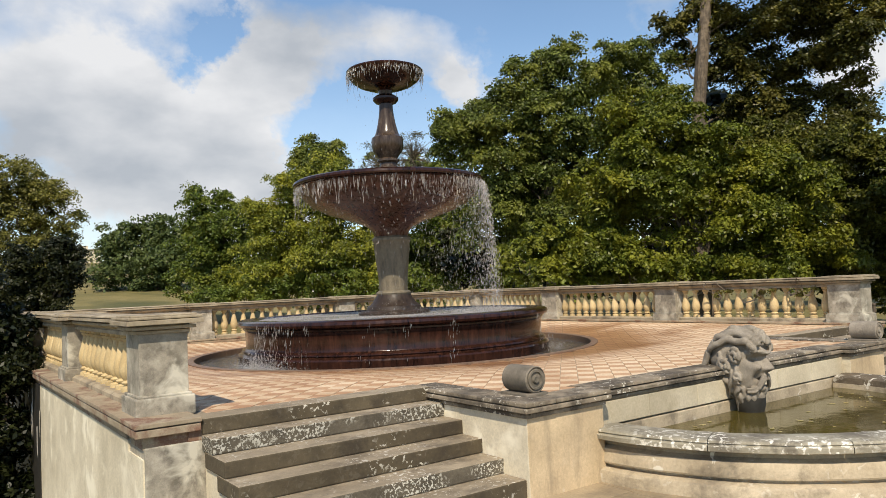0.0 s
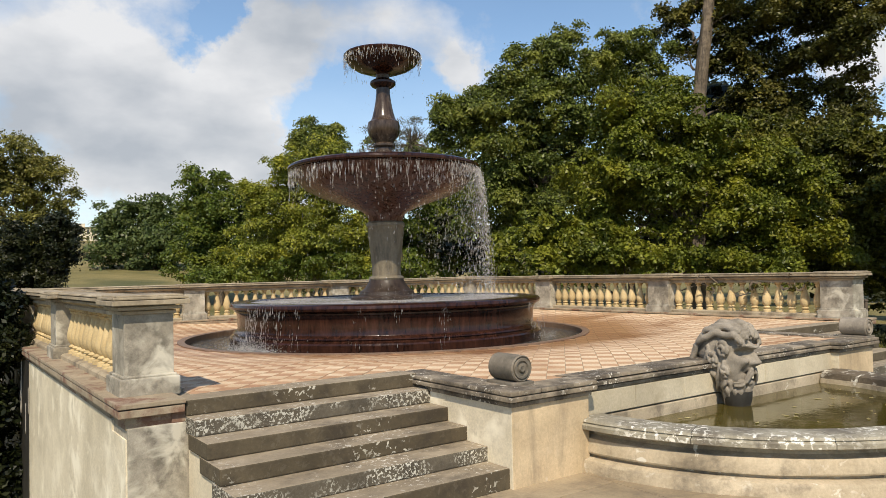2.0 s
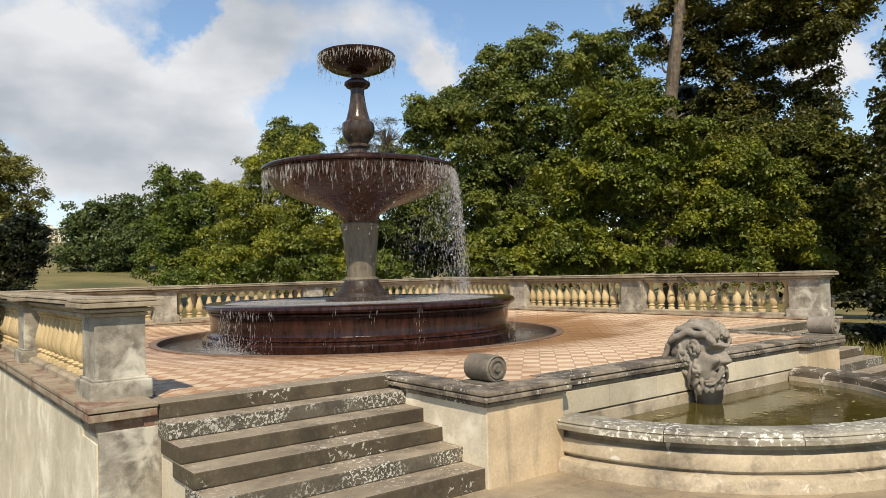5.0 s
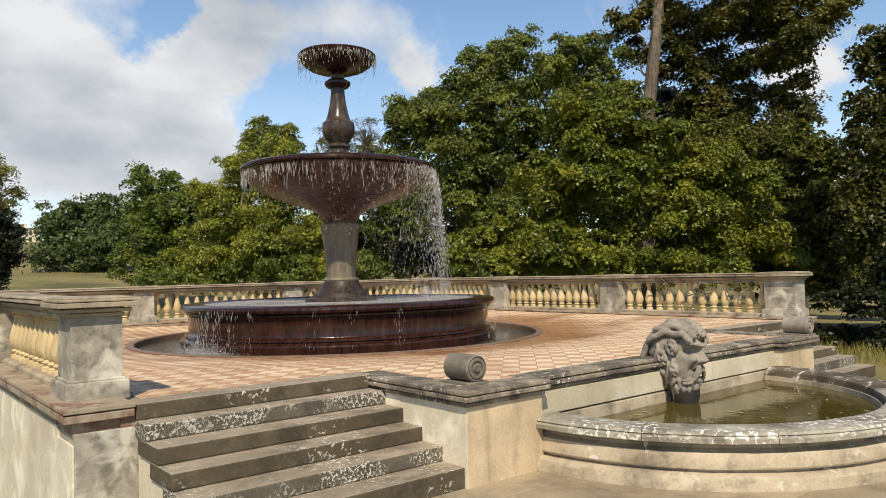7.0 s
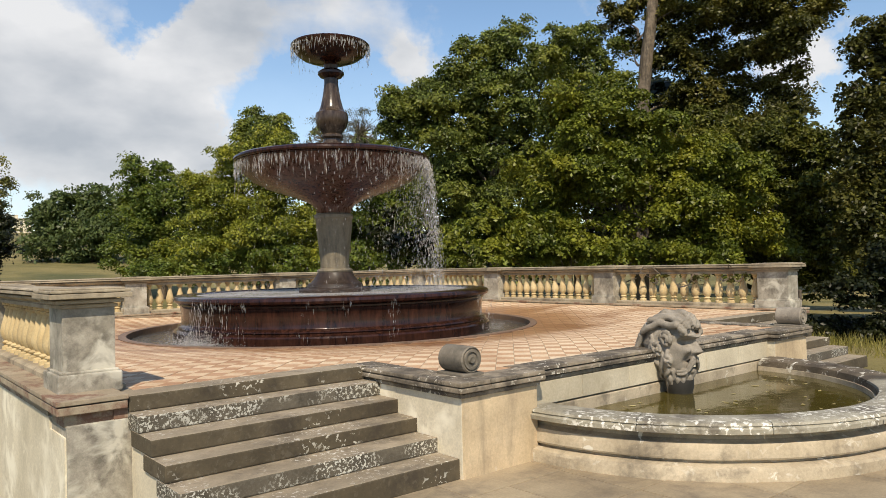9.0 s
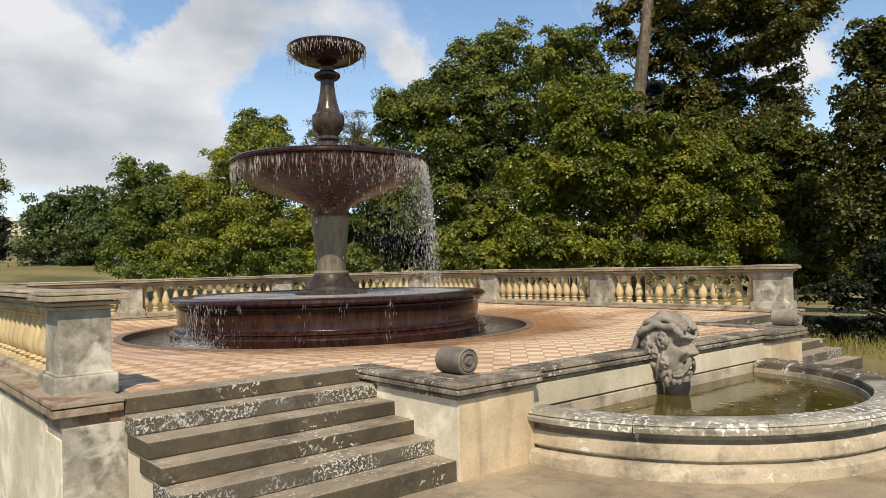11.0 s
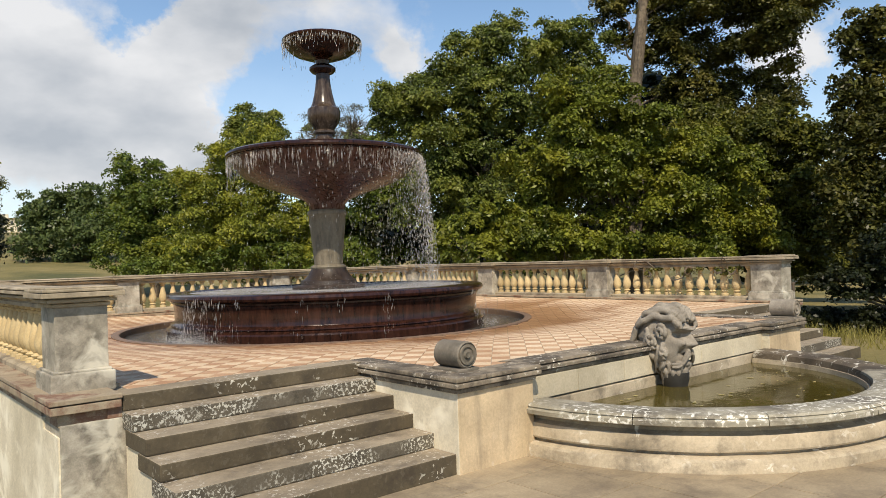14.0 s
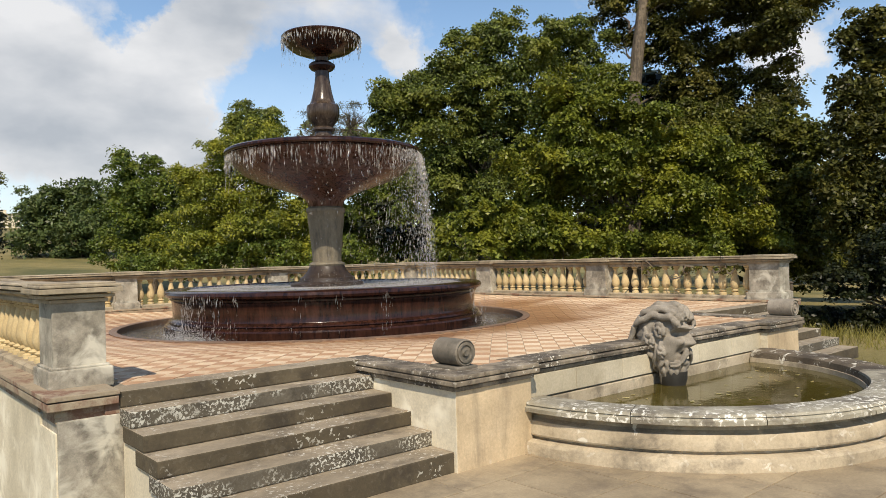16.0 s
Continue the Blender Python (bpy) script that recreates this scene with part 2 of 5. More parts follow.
def tile_mat(name, a, b_):
    m, n, l, b = material(name)
    geo = n.new("ShaderNodeNewGeometry")
    isl = geo.outputs["Random Per Island"]
    rnd = n.new("ShaderNodeObjectInfo").outputs["Random"]
    fine = noise_node(n, l, geo.outputs["Position"], 30, 4.0, 0.65)
    bigs = noise_node(n, l, geo.outputs["Position"], 0.55, 5.0, 0.6, 0.6)
    both = mix_node(n, l, 0.5, isl, rnd)
    col = ramp_node(n, l, both, [(0.1, a), (0.9, b_)])
    col = mix_node(n, l, 0.6, col, ramp_node(n, l, fine, [(0.3, grey(0.6)), (0.7, grey(1))]), 'MULTIPLY')
    col = mix_node(n, l, 0.7, col, ramp_node(n, l, bigs, [(0.36, (0.62, 0.5, 0.4)), (0.58, grey(1))]), 'MULTIPLY')
    # spilled water keeps a ragged ring of paving wet
    dist = n.new("ShaderNodeVectorMath")
    dist.operation = 'DISTANCE'
    l.new(geo.outputs["Position"], dist.inputs[0])
    dist.inputs[1].default_value = (7.1, 6.6, -0.1)
    ragged = n.new("ShaderNodeMath")
    ragged.operation = 'MULTIPLY_ADD'
    l.new(bigs, ragged.inputs[0])
    ragged.inputs[1].default_value = 2.6
    l.new(dist.outputs["Value"], ragged.inputs[2])
    wet = ramp_node(n, l, map_node(n, l, ragged.outputs[0], 5.9, 7.2), [(0.0, grey(1)), (1.0, grey(0))])
    col = mix_node(n, l, wet, col, mix_node(n, l, 1.0, col, (0.60, 0.45, 0.34), 'MULTIPLY'))
    l.new(col, b.inputs["Base Color"])
    l.new(ramp_node(n, l, wet, [(0.0, grey(0.62)), (1.0, grey(0.30))]), b.inputs["Roughness"])
    return m


tile_red = tile_mat("terracotta_tile", (0.53, 0.305, 0.165), (0.69, 0.45, 0.27))
tile_cream = tile_mat("cream_clay_tile", (0.76, 0.56, 0.355), (0.88, 0.70, 0.48))


def leaf_mat(name, dark, light, warm, through_light=0.22):
    m, n, l, b = material(name)
    geo = n.new("ShaderNodeNewGeometry")
    isl = geo.outputs["Random Per Island"]
    patch = noise_node(n, l, geo.outputs["Position"], 0.55, 4.0, 0.6)
    mid = tuple(d + (g - d) * 0.42 for d, g in zip(dark, light))
    col = ramp_node(n, l, isl, [(0.0, tuple(d + (g - d) * 0.16 for d, g in zip(dark, light))), (0.6, mid), (1.0, light)])
    tuft = noise_node(n, l, geo.outputs["Position"], 1.6, 3.0, 0.6)
    col = mix_node(n, l, 1.0, col, ramp_node(n, l, tuft, [(0.36, grey(0.62)), (0.62, grey(1.12))]), 'MULTIPLY')
    col = mix_node(n, l, ramp_node(n, l, patch, [(0.45, grey(0)), (0.68, grey(0.75))]), col, warm)
    l.new(col, b.inputs["Base Color"])
    b.inputs["Roughness"].default_value = 0.42
    b.inputs["Specular IOR Level"].default_value = 0.24
    tr = n.new("ShaderNodeBsdfTranslucent")
    l.new(mix_node(n, l, 1.0, col, (1.0, 1.15, 0.5), 'MULTIPLY'), tr.inputs[0])
    sh = n.new("ShaderNodeMixShader")
    sh.inputs[0].default_value = through_light
    l.new(b.outputs[0], sh.inputs[1])
    l.new(tr.outputs[0], sh.inputs[2])
    l.new(sh.outputs[0], n["Material Output"].inputs[0])
    return m


leaf_dark = leaf_mat("dark_green_leaves", (0.020, 0.032, 0.007), (0.207, 0.249, 0.052), (0.242, 0.246, 0.040))
leaf_mid = leaf_mat("green_leaves", (0.028, 0.048, 0.008), (0.172, 0.227, 0.038), (0.209, 0.223, 0.029))
leaf_lime = leaf_mat("yellow_green_leaves", (0.050, 0.068, 0.009), (0.322, 0.348, 0.052), (0.372, 0.346, 0.034))
leaf_bright = leaf_mat("bright_green_leaves", (0.022, 0.036, 0.004), (0.225, 0.260, 0.035), (0.265, 0.252, 0.022))
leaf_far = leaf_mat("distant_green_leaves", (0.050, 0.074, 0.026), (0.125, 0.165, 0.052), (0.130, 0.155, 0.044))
leaf_conifer = leaf_mat("conifer_needles", (0.011, 0.014, 0.003), (0.132, 0.131, 0.028), (0.180, 0.157, 0.032), 0.18)
leaf_olive = leaf_mat("olive_leaves", (0.040, 0.040, 0.009), (0.269, 0.257, 0.062), (0.286, 0.257, 0.059))
# near-black: the shade over these plants is put into the leaf colour
leaf_black = leaf_mat("shade_black_leaves", (0.006, 0.010, 0.003), (0.024, 0.030, 0.008), (0.032, 0.032, 0.008), 0.08)
leaf_shade = leaf_mat("shaded_olive_leaves", (0.014, 0.020, 0.004), (0.172, 0.182, 0.032), (0.209, 0.195, 0.029))
leaf_twig = leaf_mat("grey_twig_leaves", (0.10, 0.10, 0.075), (0.17, 0.165, 0.12), (0.15, 0.15, 0.10))
bark = stone("bark", (0.17, 0.13, 0.09), (0.07, 0.055, 0.04), scale=1.5, bump=1.0)
bark_pale = stone("pale_bark", (0.27, 0.21, 0.145), (0.085, 0.065, 0.045), (0.05, 0.04, 0.03), scale=1.5, bump=1.0, stain_at=(0.50, 0.60), streak=True)


def water_mat(name, colour, rough, ripple, scale):
    m, n, l, b = material(name)
    geo = n.new("ShaderNodeNewGeometry").outputs["Position"]
    cloudy = noise_node(n, l, geo, 0.9, 5.0, 0.6, 0.6)
    l.new(ramp_node(n, l, cloudy, [(0.3, tuple(c * 0.55 for c in colour)), (0.7, colour)]), b.inputs["Base Color"])
    b.inputs["Roughness"].default_value, b.inputs["IOR"].default_value = rough, 1.33
    bp = n.new("ShaderNodeBump")
    bp.inputs["Strength"].default_value, bp.inputs["Distance"].default_value = ripple, 0.03
    l.new(noise_node(n, l, geo, scale, 4.0, 0.6, 0.4), bp.inputs["Height"])
    l.new(bp.outputs[0], b.inputs["Normal"])
    return m


pond_water = water_mat("murky_pond_water", (0.095, 0.075, 0.018), 0.05, 0.10, 5.0)
pool_water = water_mat("pool_water", (0.10, 0.095, 0.09), 0.10, 0.6, 9.0)
# pale base colour: foam, with the sky's bright reflection painted in
foam_sky_water = water_mat("foam_and_sky_basin_water", (0.42, 0.40, 0.38), 0.22, 1.0, 14.0)
m_drop, _n, _l, _b = material("falling_water")
_b.inputs["Base Color"].default_value = (0.90, 0.88, 0.86, 1)
_b.inputs["Roughness"].default_value, _b.inputs["IOR"].default_value = 0.08, 1.33
_b.inputs["Transmission Weight"].default_value = 0.72


def ground_mat():
    m, n, l, b = material("dry_park_grass")
    geo = n.new("ShaderNodeNewGeometry").outputs["Position"]
    a = noise_node(n, l, geo, 0.09, 6.0, 0.6, 0.5)
    f = noise_node(n, l, geo, 7.0, 6.0, 0.75)
    col = ramp_node(n, l, a, [(0.34, (0.10, 0.100, 0.026)), (0.50, (0.215, 0.178, 0.055)), (0.68, (0.32, 0.25, 0.09))])
    col = mix_node(n, l, 0.7, col, ramp_node(n, l, f, [(0.25, grey(0.4)), (0.7, grey(1))]), 'MULTIPLY')
    l.new(col, b.inputs["Base Color"])
    b.inputs["Roughness"].default_value = 0.95
    bp = n.new("ShaderNodeBump")
    bp.inputs["Strength"].default_value, bp.inputs["Distance"].default_value = 0.8, 0.05
    l.new(f, bp.inputs["Height"])
    l.new(bp.outputs[0], b.inputs["Normal"])
    return m


grass_ground = ground_mat()


# ---- mesh helpers ----
def part(name, bm, mat, parent=None, label="", smooth=False, angle=40):
    me = bpy.data.meshes.new(name)
    bm.to_mesh(me)
    bm.free()
    mats = mat if isinstance(mat, (list, tuple)) else [mat]
    for x in mats:
        me.materials.append(x)
    if smooth:
        me.shade_smooth()
        me.set_sharp_from_angle(angle=radians(angle))
    ob = new(name, me)
    if parent:
        ob.parent = parent
    if label:
        ob["label"] = label
    return ob


def empty(name, at, label, category, group="", kind=""):
    e = new(name)
    e.location = at
    e.empty_display_size = 0.2
    return tagged(e, label, category, group, kind)


def add_box(bm, lo, hi, bevel=0.0, mat=0):
    lo, hi = Vector(lo), Vector(hi)
    made = bmesh.ops.create_cube(bm, size=1.0)["verts"]
    bmesh.ops.scale(bm, verts=made, vec=hi - lo)
    bmesh.ops.translate(bm, verts=made, vec=(lo + hi) / 2)
    faces = {f for v in made for f in v.link_faces}
    for f in faces:
        f.material_index = mat
    if bevel:
        edges = {e for v in made for e in v.link_edges}
        bmesh.ops.bevel(bm, geom=list(edges), offset=bevel, segments=2, affect='EDGES', profile=0.6)
    return bm


def box(lo, hi, bevel=0.0):
    return add_box(bmesh.new(), lo, hi, bevel)


def lathe(profile, seg=48, start=0.0, end=2 * math.pi, bm=None):
    """Turns (radius, height) pairs round the z axis."""
    bm = bm or bmesh.new()
    full = abs(end - start - 2 * math.pi) < 1e-6
    count = seg if full else seg + 1
    rings = []
    for r, z in profile:
        if r < 1e-5 and full:
            rings.append([bm.verts.new((0, 0, z))])
            continue
        rings.append([bm.verts.new((r * math.cos(start + (end - start) * i / seg), r * math.sin(start + (end - start) * i / seg), z)) for i in range(count)])
    for a, b in zip(rings, rings[1:]):
        for i in range(seg):
            j = (i + 1) % count
            if len(a) == 1 and len(b) == 1:
                continue
            if len(a) == 1:
                bm.faces.new((a[0], b[j], b[i]))
            elif len(b) == 1:
                bm.faces.new((a[i], a[j], b[0]))
            else:
                bm.faces.new((a[i], a[j], b[j], b[i]))
    bmesh.ops.recalc_face_normals(bm, faces=bm.faces[:])
    return bm


def extrude_profile(pts, length, axis):
    """A closed (side, height) outline pushed along x or y; side is the other axis."""
    bm = bmesh.new()
    def at(s, h, k):
        return (k, s, h) if axis == 'x' else (s, k, h)
    a = [bm.verts.new(at(s, h, length[0])) for s, h in pts]
    b = [bm.verts.new(at(s, h, length[1])) for s, h in pts]
    bm.faces.new(a)
    bm.faces.new(b)
    for i in range(len(pts)):
        j = (i + 1) % len(pts)
        bm.faces.new((a[i], a[j], b[j], b[i]))
    bmesh.ops.recalc_face_normals(bm, faces=bm.faces[:])
    return bm


def worn_run(outline, length, axis, seed=0, wear=0.010, step=0.05):
    """A closed outline pushed along an axis in short steps, its edges chipped and eaten by weather."""
    bm = bmesh.new()
    count = max(int((length[1] - length[0]) / step), 1)
    rings = []
    cs, ch = sum(p[0] for p in outline) / len(outline), sum(p[1] for p in outline) / len(outline)
    for i in range(count + 1):
        k = length[0] + (length[1] - length[0]) * i / count
        ring = []
        for j, (a, h) in enumerate(outline):
            g = noise.noise(Vector((k * 2.3, j * 0.7, seed))) + 0.8 * noise.noise(Vector((k * 9.0, j * 1.9, seed + 5)))
            eat = wear * (0.25 * g + 0.9 * max(g - 0.35, 0.0))
            d = math.hypot(a - cs, h - ch) + 1e-6
            a2, h2 = a - (a - cs) / d * eat, h - (h - ch) / d * eat
            ring.append(bm.verts.new((k, a2, h2) if axis == 'x' else (a2, k, h2)))
        rings.append(ring)
    m = len(outline)
    for p, q in zip(rings, rings[1:]):
        for j in range(m):
            bm.faces.new((p[j], p[(j + 1) % m], q[(j + 1) % m], q[j]))
    bm.faces.new(rings[0])
    bm.faces.new(rings[-1])
    bmesh.ops.recalc_face_normals(bm, faces=bm.faces[:])
    return bm


# ---- plan ----
XL, XR = -0.20, 13.45          # centre lines of the side balustrades
YB = 12.90                     # centre line of the back balustrade
AXIS = 6.30                    # centre line of the wall with the mask
FX, FY = 6.50, 7.05            # fountain
POOL_R = 4.3
GROUND = -0.95


def floor_z(x, y):
    """Paving falls gently to the pool."""
    r = math.hypot(x - FX, y - FY)
    k = min(max((7.2 - r) / 2.9, 0.0), 1.0)
    return -0.03 - 0.15 * k * k * (3 - 2 * k)


# ---- ground ----
def ground_height(x, y):
    far = math.hypot(x, y)
    side = min(max((0.9 - x) / 1.0, 0.0), 1.0) * min(max((y + 1.6) / 1.6, 0), 1) * min(max((30 - y) / 15, 0), 1)
    out = min(max((far - 16) / 10.0, 0.0), 1.0)
    z = GROUND - max(2.3 * side, out * 0.95)
    near = min(max((2.3 - math.hypot(x + 2.3, y + 7.2)) / 1.4, 0.0), 1.0)
    z += 0.42 * near * near * (3 - 2 * near)
    rise = max(far - 55.0, 0.0)
    ahead = min(max((y * 0.98 + x * 0.18) / (far + 0.1), 0.0), 1.0)
    z += min(rise, 260) * 0.078 * ahead ** 2
    if far > 30:
        z += 0.5 * noise.noise(Vector((x * 0.02, y * 0.02, 0)))
    return z


def ground_sheet():
    rings = [0.0] + [1.2 * 1.17 ** i for i in range(52)]
    bm = bmesh.new()
    seg = 96
    grid = []
    for r in rings:
        row = []
        for i in range(seg):
            a = 2 * math.pi * i / seg
            x, y = 2 + r * math.cos(a), 0 + r * math.sin(a)
            row.append(bm.verts.new((x, y, ground_height(x, y) - 0.06)))
        grid.append(row)
    for a, b in zip(grid[1:], grid[2:]):
        for i in range(seg):
            j = (i + 1) % seg
            bm.faces.new((a[i], a[j], b[j], b[i]))
    bm.faces.new(grid[1])
    for v in grid[0]:
        bm.verts.remove(v)
    bmesh.ops.recalc_face_normals(bm, faces=bm.faces[:])
    ob = part("ground", bm, grass_ground, smooth=True)
    return tagged(ob, "dry yellow-green park grass rising to a far hill", "grass", kind="structure")


ground_sheet()

# path of flagstones before the steps and the basin
pav = tagged(part("pavement", box((-0.30, -9.5, GROUND - 1.2), (10.9, -0.9, GROUND - 0.012)), mortar), "buff flagstone path in front of the terrace steps", "pavement", kind="structure")

# ---- terrace body ----
body = bmesh.new()
add_box(body, (-0.52, 0.05, -4.5), (13.75, 13.2, -0.30))
terrace = tagged(part("wall_terrace", body, wall_plaster), "cream plastered terrace wall with water stains", "wall", kind="structure")

# string course round the terrace: left, back, right and the short front return under the near pier
def ledge(name, lo, hi, label):
    bm = bmesh.new()
    def layer(inset, z0, z1, bevel):
        add_box(bm, (lo[0] + inset, lo[1] + inset, z0), (hi[0] - inset, hi[1] - inset, z1), bevel)
    layer(0.0, -0.016, 0.026, 0.007)
    layer(0.075, -0.030, -0.015, 0.0)
    layer(0.008, -0.098, -0.029, 0.008)
    layer(0.070, -0.165, -0.097, 0.012)
    layer(0.085, -0.215, -0.164, 0.0)
    return tagged(part(name, bm, ledge_stone), label, "string course", kind="structure")


ledge("trim_left", (-0.60, 0.604, 0), (0.16, 13.3, 0), "rust-stained stone string course under the balustrade")
ledge("trim_corner", (-0.60, -0.03, 0), (-0.004, 0.600, 0), "weathered moulded stone ledge under the corner pier")
ledge("trim_back", (0.164, 12.55, 0), (13.10, 13.3, 0), "weathered stone string course under the balustrade")
ledge("trim_right", (13.104, -0.03, 0), (13.85, 13.3, 0), "weathered stone string course under the balustrade")
# paving bed between the corner ledge and the top step
tagged(part("trim_threshold", box((0.0, 0.34, -0.2), (0.17, 0.602, -0.012), 0.006), tread_stone), "worn stone strip beside the top step", "edging", kind="structure")

# near-black length of the outer wall, under narrow white streaks
damp = tagged(part("wall_terrace_dark", box((-0.535, 7.02, -4.5), (-0.519, 13.18, -0.20)), near_black_stone), "near-black length of the terrace wall", "wall", kind="structure")
runs = random.Random(31)
for i in range(15):
    y0, w = 7.15 + i * 0.36 + runs.uniform(-0.16, 0.16), runs.uniform(0.015, 0.05)
    z1, ln = -0.22 - runs.choice((0.0, 0.0, 0.15, 0.4, 0.7)), runs.uniform(0.3, 1.3)
    bm = bmesh.new()
    ring = [(y0 - w, z1), (y0 + w, z1 - 0.02), (y0 + w * 0.8, z1 - ln * 0.45), (y0 + w * 0.25, z1 - ln), (y0 - w * 0.3, z1 - ln * 0.93), (y0 - w * 0.7, z1 - ln * 0.4)]
    front = [bm.verts.new((-0.541, a, b)) for a, b in ring]
    rear = [bm.verts.new((-0.534, a, b)) for a, b in ring]
    bm.faces.new(front)
    for k in range(6):
        bm.faces.new((front[k], front[(k + 1) % 6], rear[(k + 1) % 6], rear[k]))
    bmesh.ops.recalc_face_normals(bm, faces=bm.faces[:])
    part("white_streak", bm, white_streak, damp)

# wall under the near pier, with the narrow return beside the steps
rim_wall = bmesh.new()
add_box(rim_wall, (-0.52, 0.61, -0.36), (0.10, 13.2, -0.199))
add_box(rim_wall, (0.102, 12.6, -0.36), (13.14, 13.2, -0.199))
add_box(rim_wall, (13.142, 0.05, -0.36), (13.75, 13.2, -0.199))
tagged(part("wall_terrace_rim", rim_wall, wall_plaster), "cream plastered top of the terrace wall", "wall", kind="structure")
tagged(part("wall_pier_base", box((-0.505, 0.02, -4.5), (0.08, 0.6, -0.199), 0.01), pier_stone), "grey stained stone base under the corner pier", "wall", kind="structure")
tagged(part("wall_pier_shoulder", box((-0.12, 0.028, -0.198), (0.079, 0.598, -0.012), 0.006), ledge_stone), "stained stone block between ledge and steps", "wall", kind="structure")
tagged(part("wall_step_return", box((0.084, -0.02, -4.5), (0.16, 0.6, -0.199), 0.01), wall_plaster), "narrow cream plastered return beside the steps", "wall", kind="structure")


# ---- balustrades ----
BAL_PROFILE = [(0.0, 0.0), (0.085, 0.0), (0.085, 0.045), (0.060, 0.055), (0.055, 0.075), (0.078, 0.088), (0.082, 0.102), (0.060, 0.118),
               (0.055, 0.130), (0.078, 0.160), (0.098, 0.215), (0.102, 0.260), (0.094, 0.320), (0.074, 0.400), (0.054, 0.480), (0.042, 0.540),
               (0.040, 0.565), (0.058, 0.580), (0.060, 0.598), (0.046, 0.608), (0.078, 0.618), (0.078, 0.655), (0.0, 0.655)]
_b = lathe(BAL_PROFILE, 14)
baluster_mesh = bpy.data.meshes.new("baluster")
_b.to_mesh(baluster_mesh)
_b.free()
baluster_mesh.materials.append(baluster_buff)
baluster_mesh.shade_smooth()
baluster_mesh.set_sharp_from_angle(angle=radians(45))


def pier(cx, cy, w=0.52, d=0.52, label="", group="balustrade piers"):
    e = empty("balustrade_pier", (cx, cy, 0), label or "square grey stone balustrade pier with a moulded cap", "pier", group)
    hw, hd = w / 2, d / 2
    part("plinth", box((-hw - 0.05, -hd - 0.05, 0.0), (hw + 0.05, hd + 0.05, 0.19), 0.015), pier_stone, e)
    bm = bmesh.new()
    add_box(bm, (-hw - 0.025, -hd - 0.025, 0.188), (hw + 0.025, hd + 0.025, 0.215), 0.01)
    add_box(bm, (-hw, -hd, 0.21), (hw, hd, 0.802), 0.008)
    part("shaft", bm, pier_stone, e)
    bm = bmesh.new()
    for out, z0, z1, bev in ((0.022, 0.800, 0.832, 0.006), (-0.020, 0.832, 0.842, 0.0), (0.070, 0.842, 0.874, 0.008), (0.015, 0.874, 0.890, 0.0),
                             (0.128, 0.890, 0.934, 0.007), (0.060, 0.932, 0.944, 0.0), (0.118, 0.943, 0.966, 0.008), (0.080, 0.964, 0.985, 0.012)):
        add_box(bm, (-hw - out, -hd - out, z0 - 0.001), (hw + out, hd + out, z1 + 0.001), bev)
    part("cap", bm, rail_stone, e, "moulded pale stone cap")
    return e


def bay(ax, p, q, fixed, count, label):
    """One run of balustrade between two piers, along x or y."""
    mid = (p + q) / 2
    at = (mid, fixed, 0) if ax == 'x' else (fixed, mid, 0)
    e = empty("balustrade", at, label, "balustrade", "balustrade runs")
    L = (q - p) / 2
    def run(outline):
        return extrude_profile(outline, (-L, L), ax)
    part("plinth_rail", run([(-0.17, 0.0), (0.17, 0.0), (0.17, 0.075), (0.13, 0.10), (-0.13, 0.10), (-0.17, 0.075)]), rail_stone, e)
    half = [(0.12, 0.755), (0.12, 0.795), (0.105, 0.800), (0.105, 0.812), (0.150, 0.830), (0.178, 0.850), (0.178, 0.874), (0.115, 0.878), (0.115, 0.893),
            (0.228, 0.900), (0.228, 0.932), (0.165, 0.935), (0.165, 0.946), (0.215, 0.947), (0.213, 0.960), (0.170, 0.972)]
    part("coping_rail", run(half + [(-s, h) for s, h in reversed(half)]), rail_stone, e, "moulded stone coping rail")
    for i in range(count):
        s = -L + (i + 0.5) * 2 * L / count
        b = new("baluster", baluster_mesh)
        b.parent = e
        b.location = (s, 0, 0.10) if ax == 'x' else (0, s, 0.10)
        b.rotation_euler = (0, 0, 0.37 * i)
    return e


Y_R = [0.46, 4.89, 9.10, YB]
Y_L = [0.73, 5.05, 9.10, YB]
X_B = [XL, 3.94, 8.29, XR]
near_label = "grey corner pier with lichen stains beside the steps"
pier(-0.205, 0.73, 0.46, 0.52, near_label)
for y in Y_L[1:3]:
    pier(XL, y, 0.44, 0.52)
pier(XL, YB)
for x in X_B[1:3]:
    pier(x, YB, 0.54, 0.5)
pier(XR, YB, 0.56, 0.56)
for y in Y_R[1:3]:
    pier(XR, y, 0.46, 0.62)
pier(XR, 0.46, 0.46, 0.66, "pale grey end pier with a scroll before it")
for a, b in zip(Y_L, Y_L[1:]):
    bay('y', a + 0.262, b - 0.262, XL, 13, "stone balustrade with buff pear-shaped balusters, outer side sunlit")
for a, b in zip(Y_R, Y_R[1:]):
    bay('y', a + 0.335, b - 0.315, XR, 13, "stone balustrade with buff pear-shaped balusters")
for a, b in zip(X_B, X_B[1:]):
    bay('x', a + 0.272, b - 0.272, YB, 14 if b < 12 else 17, "stone balustrade behind the fountain with buff balusters")

# ---- steps ----
RISE, TREAD = 0.15, 0.329


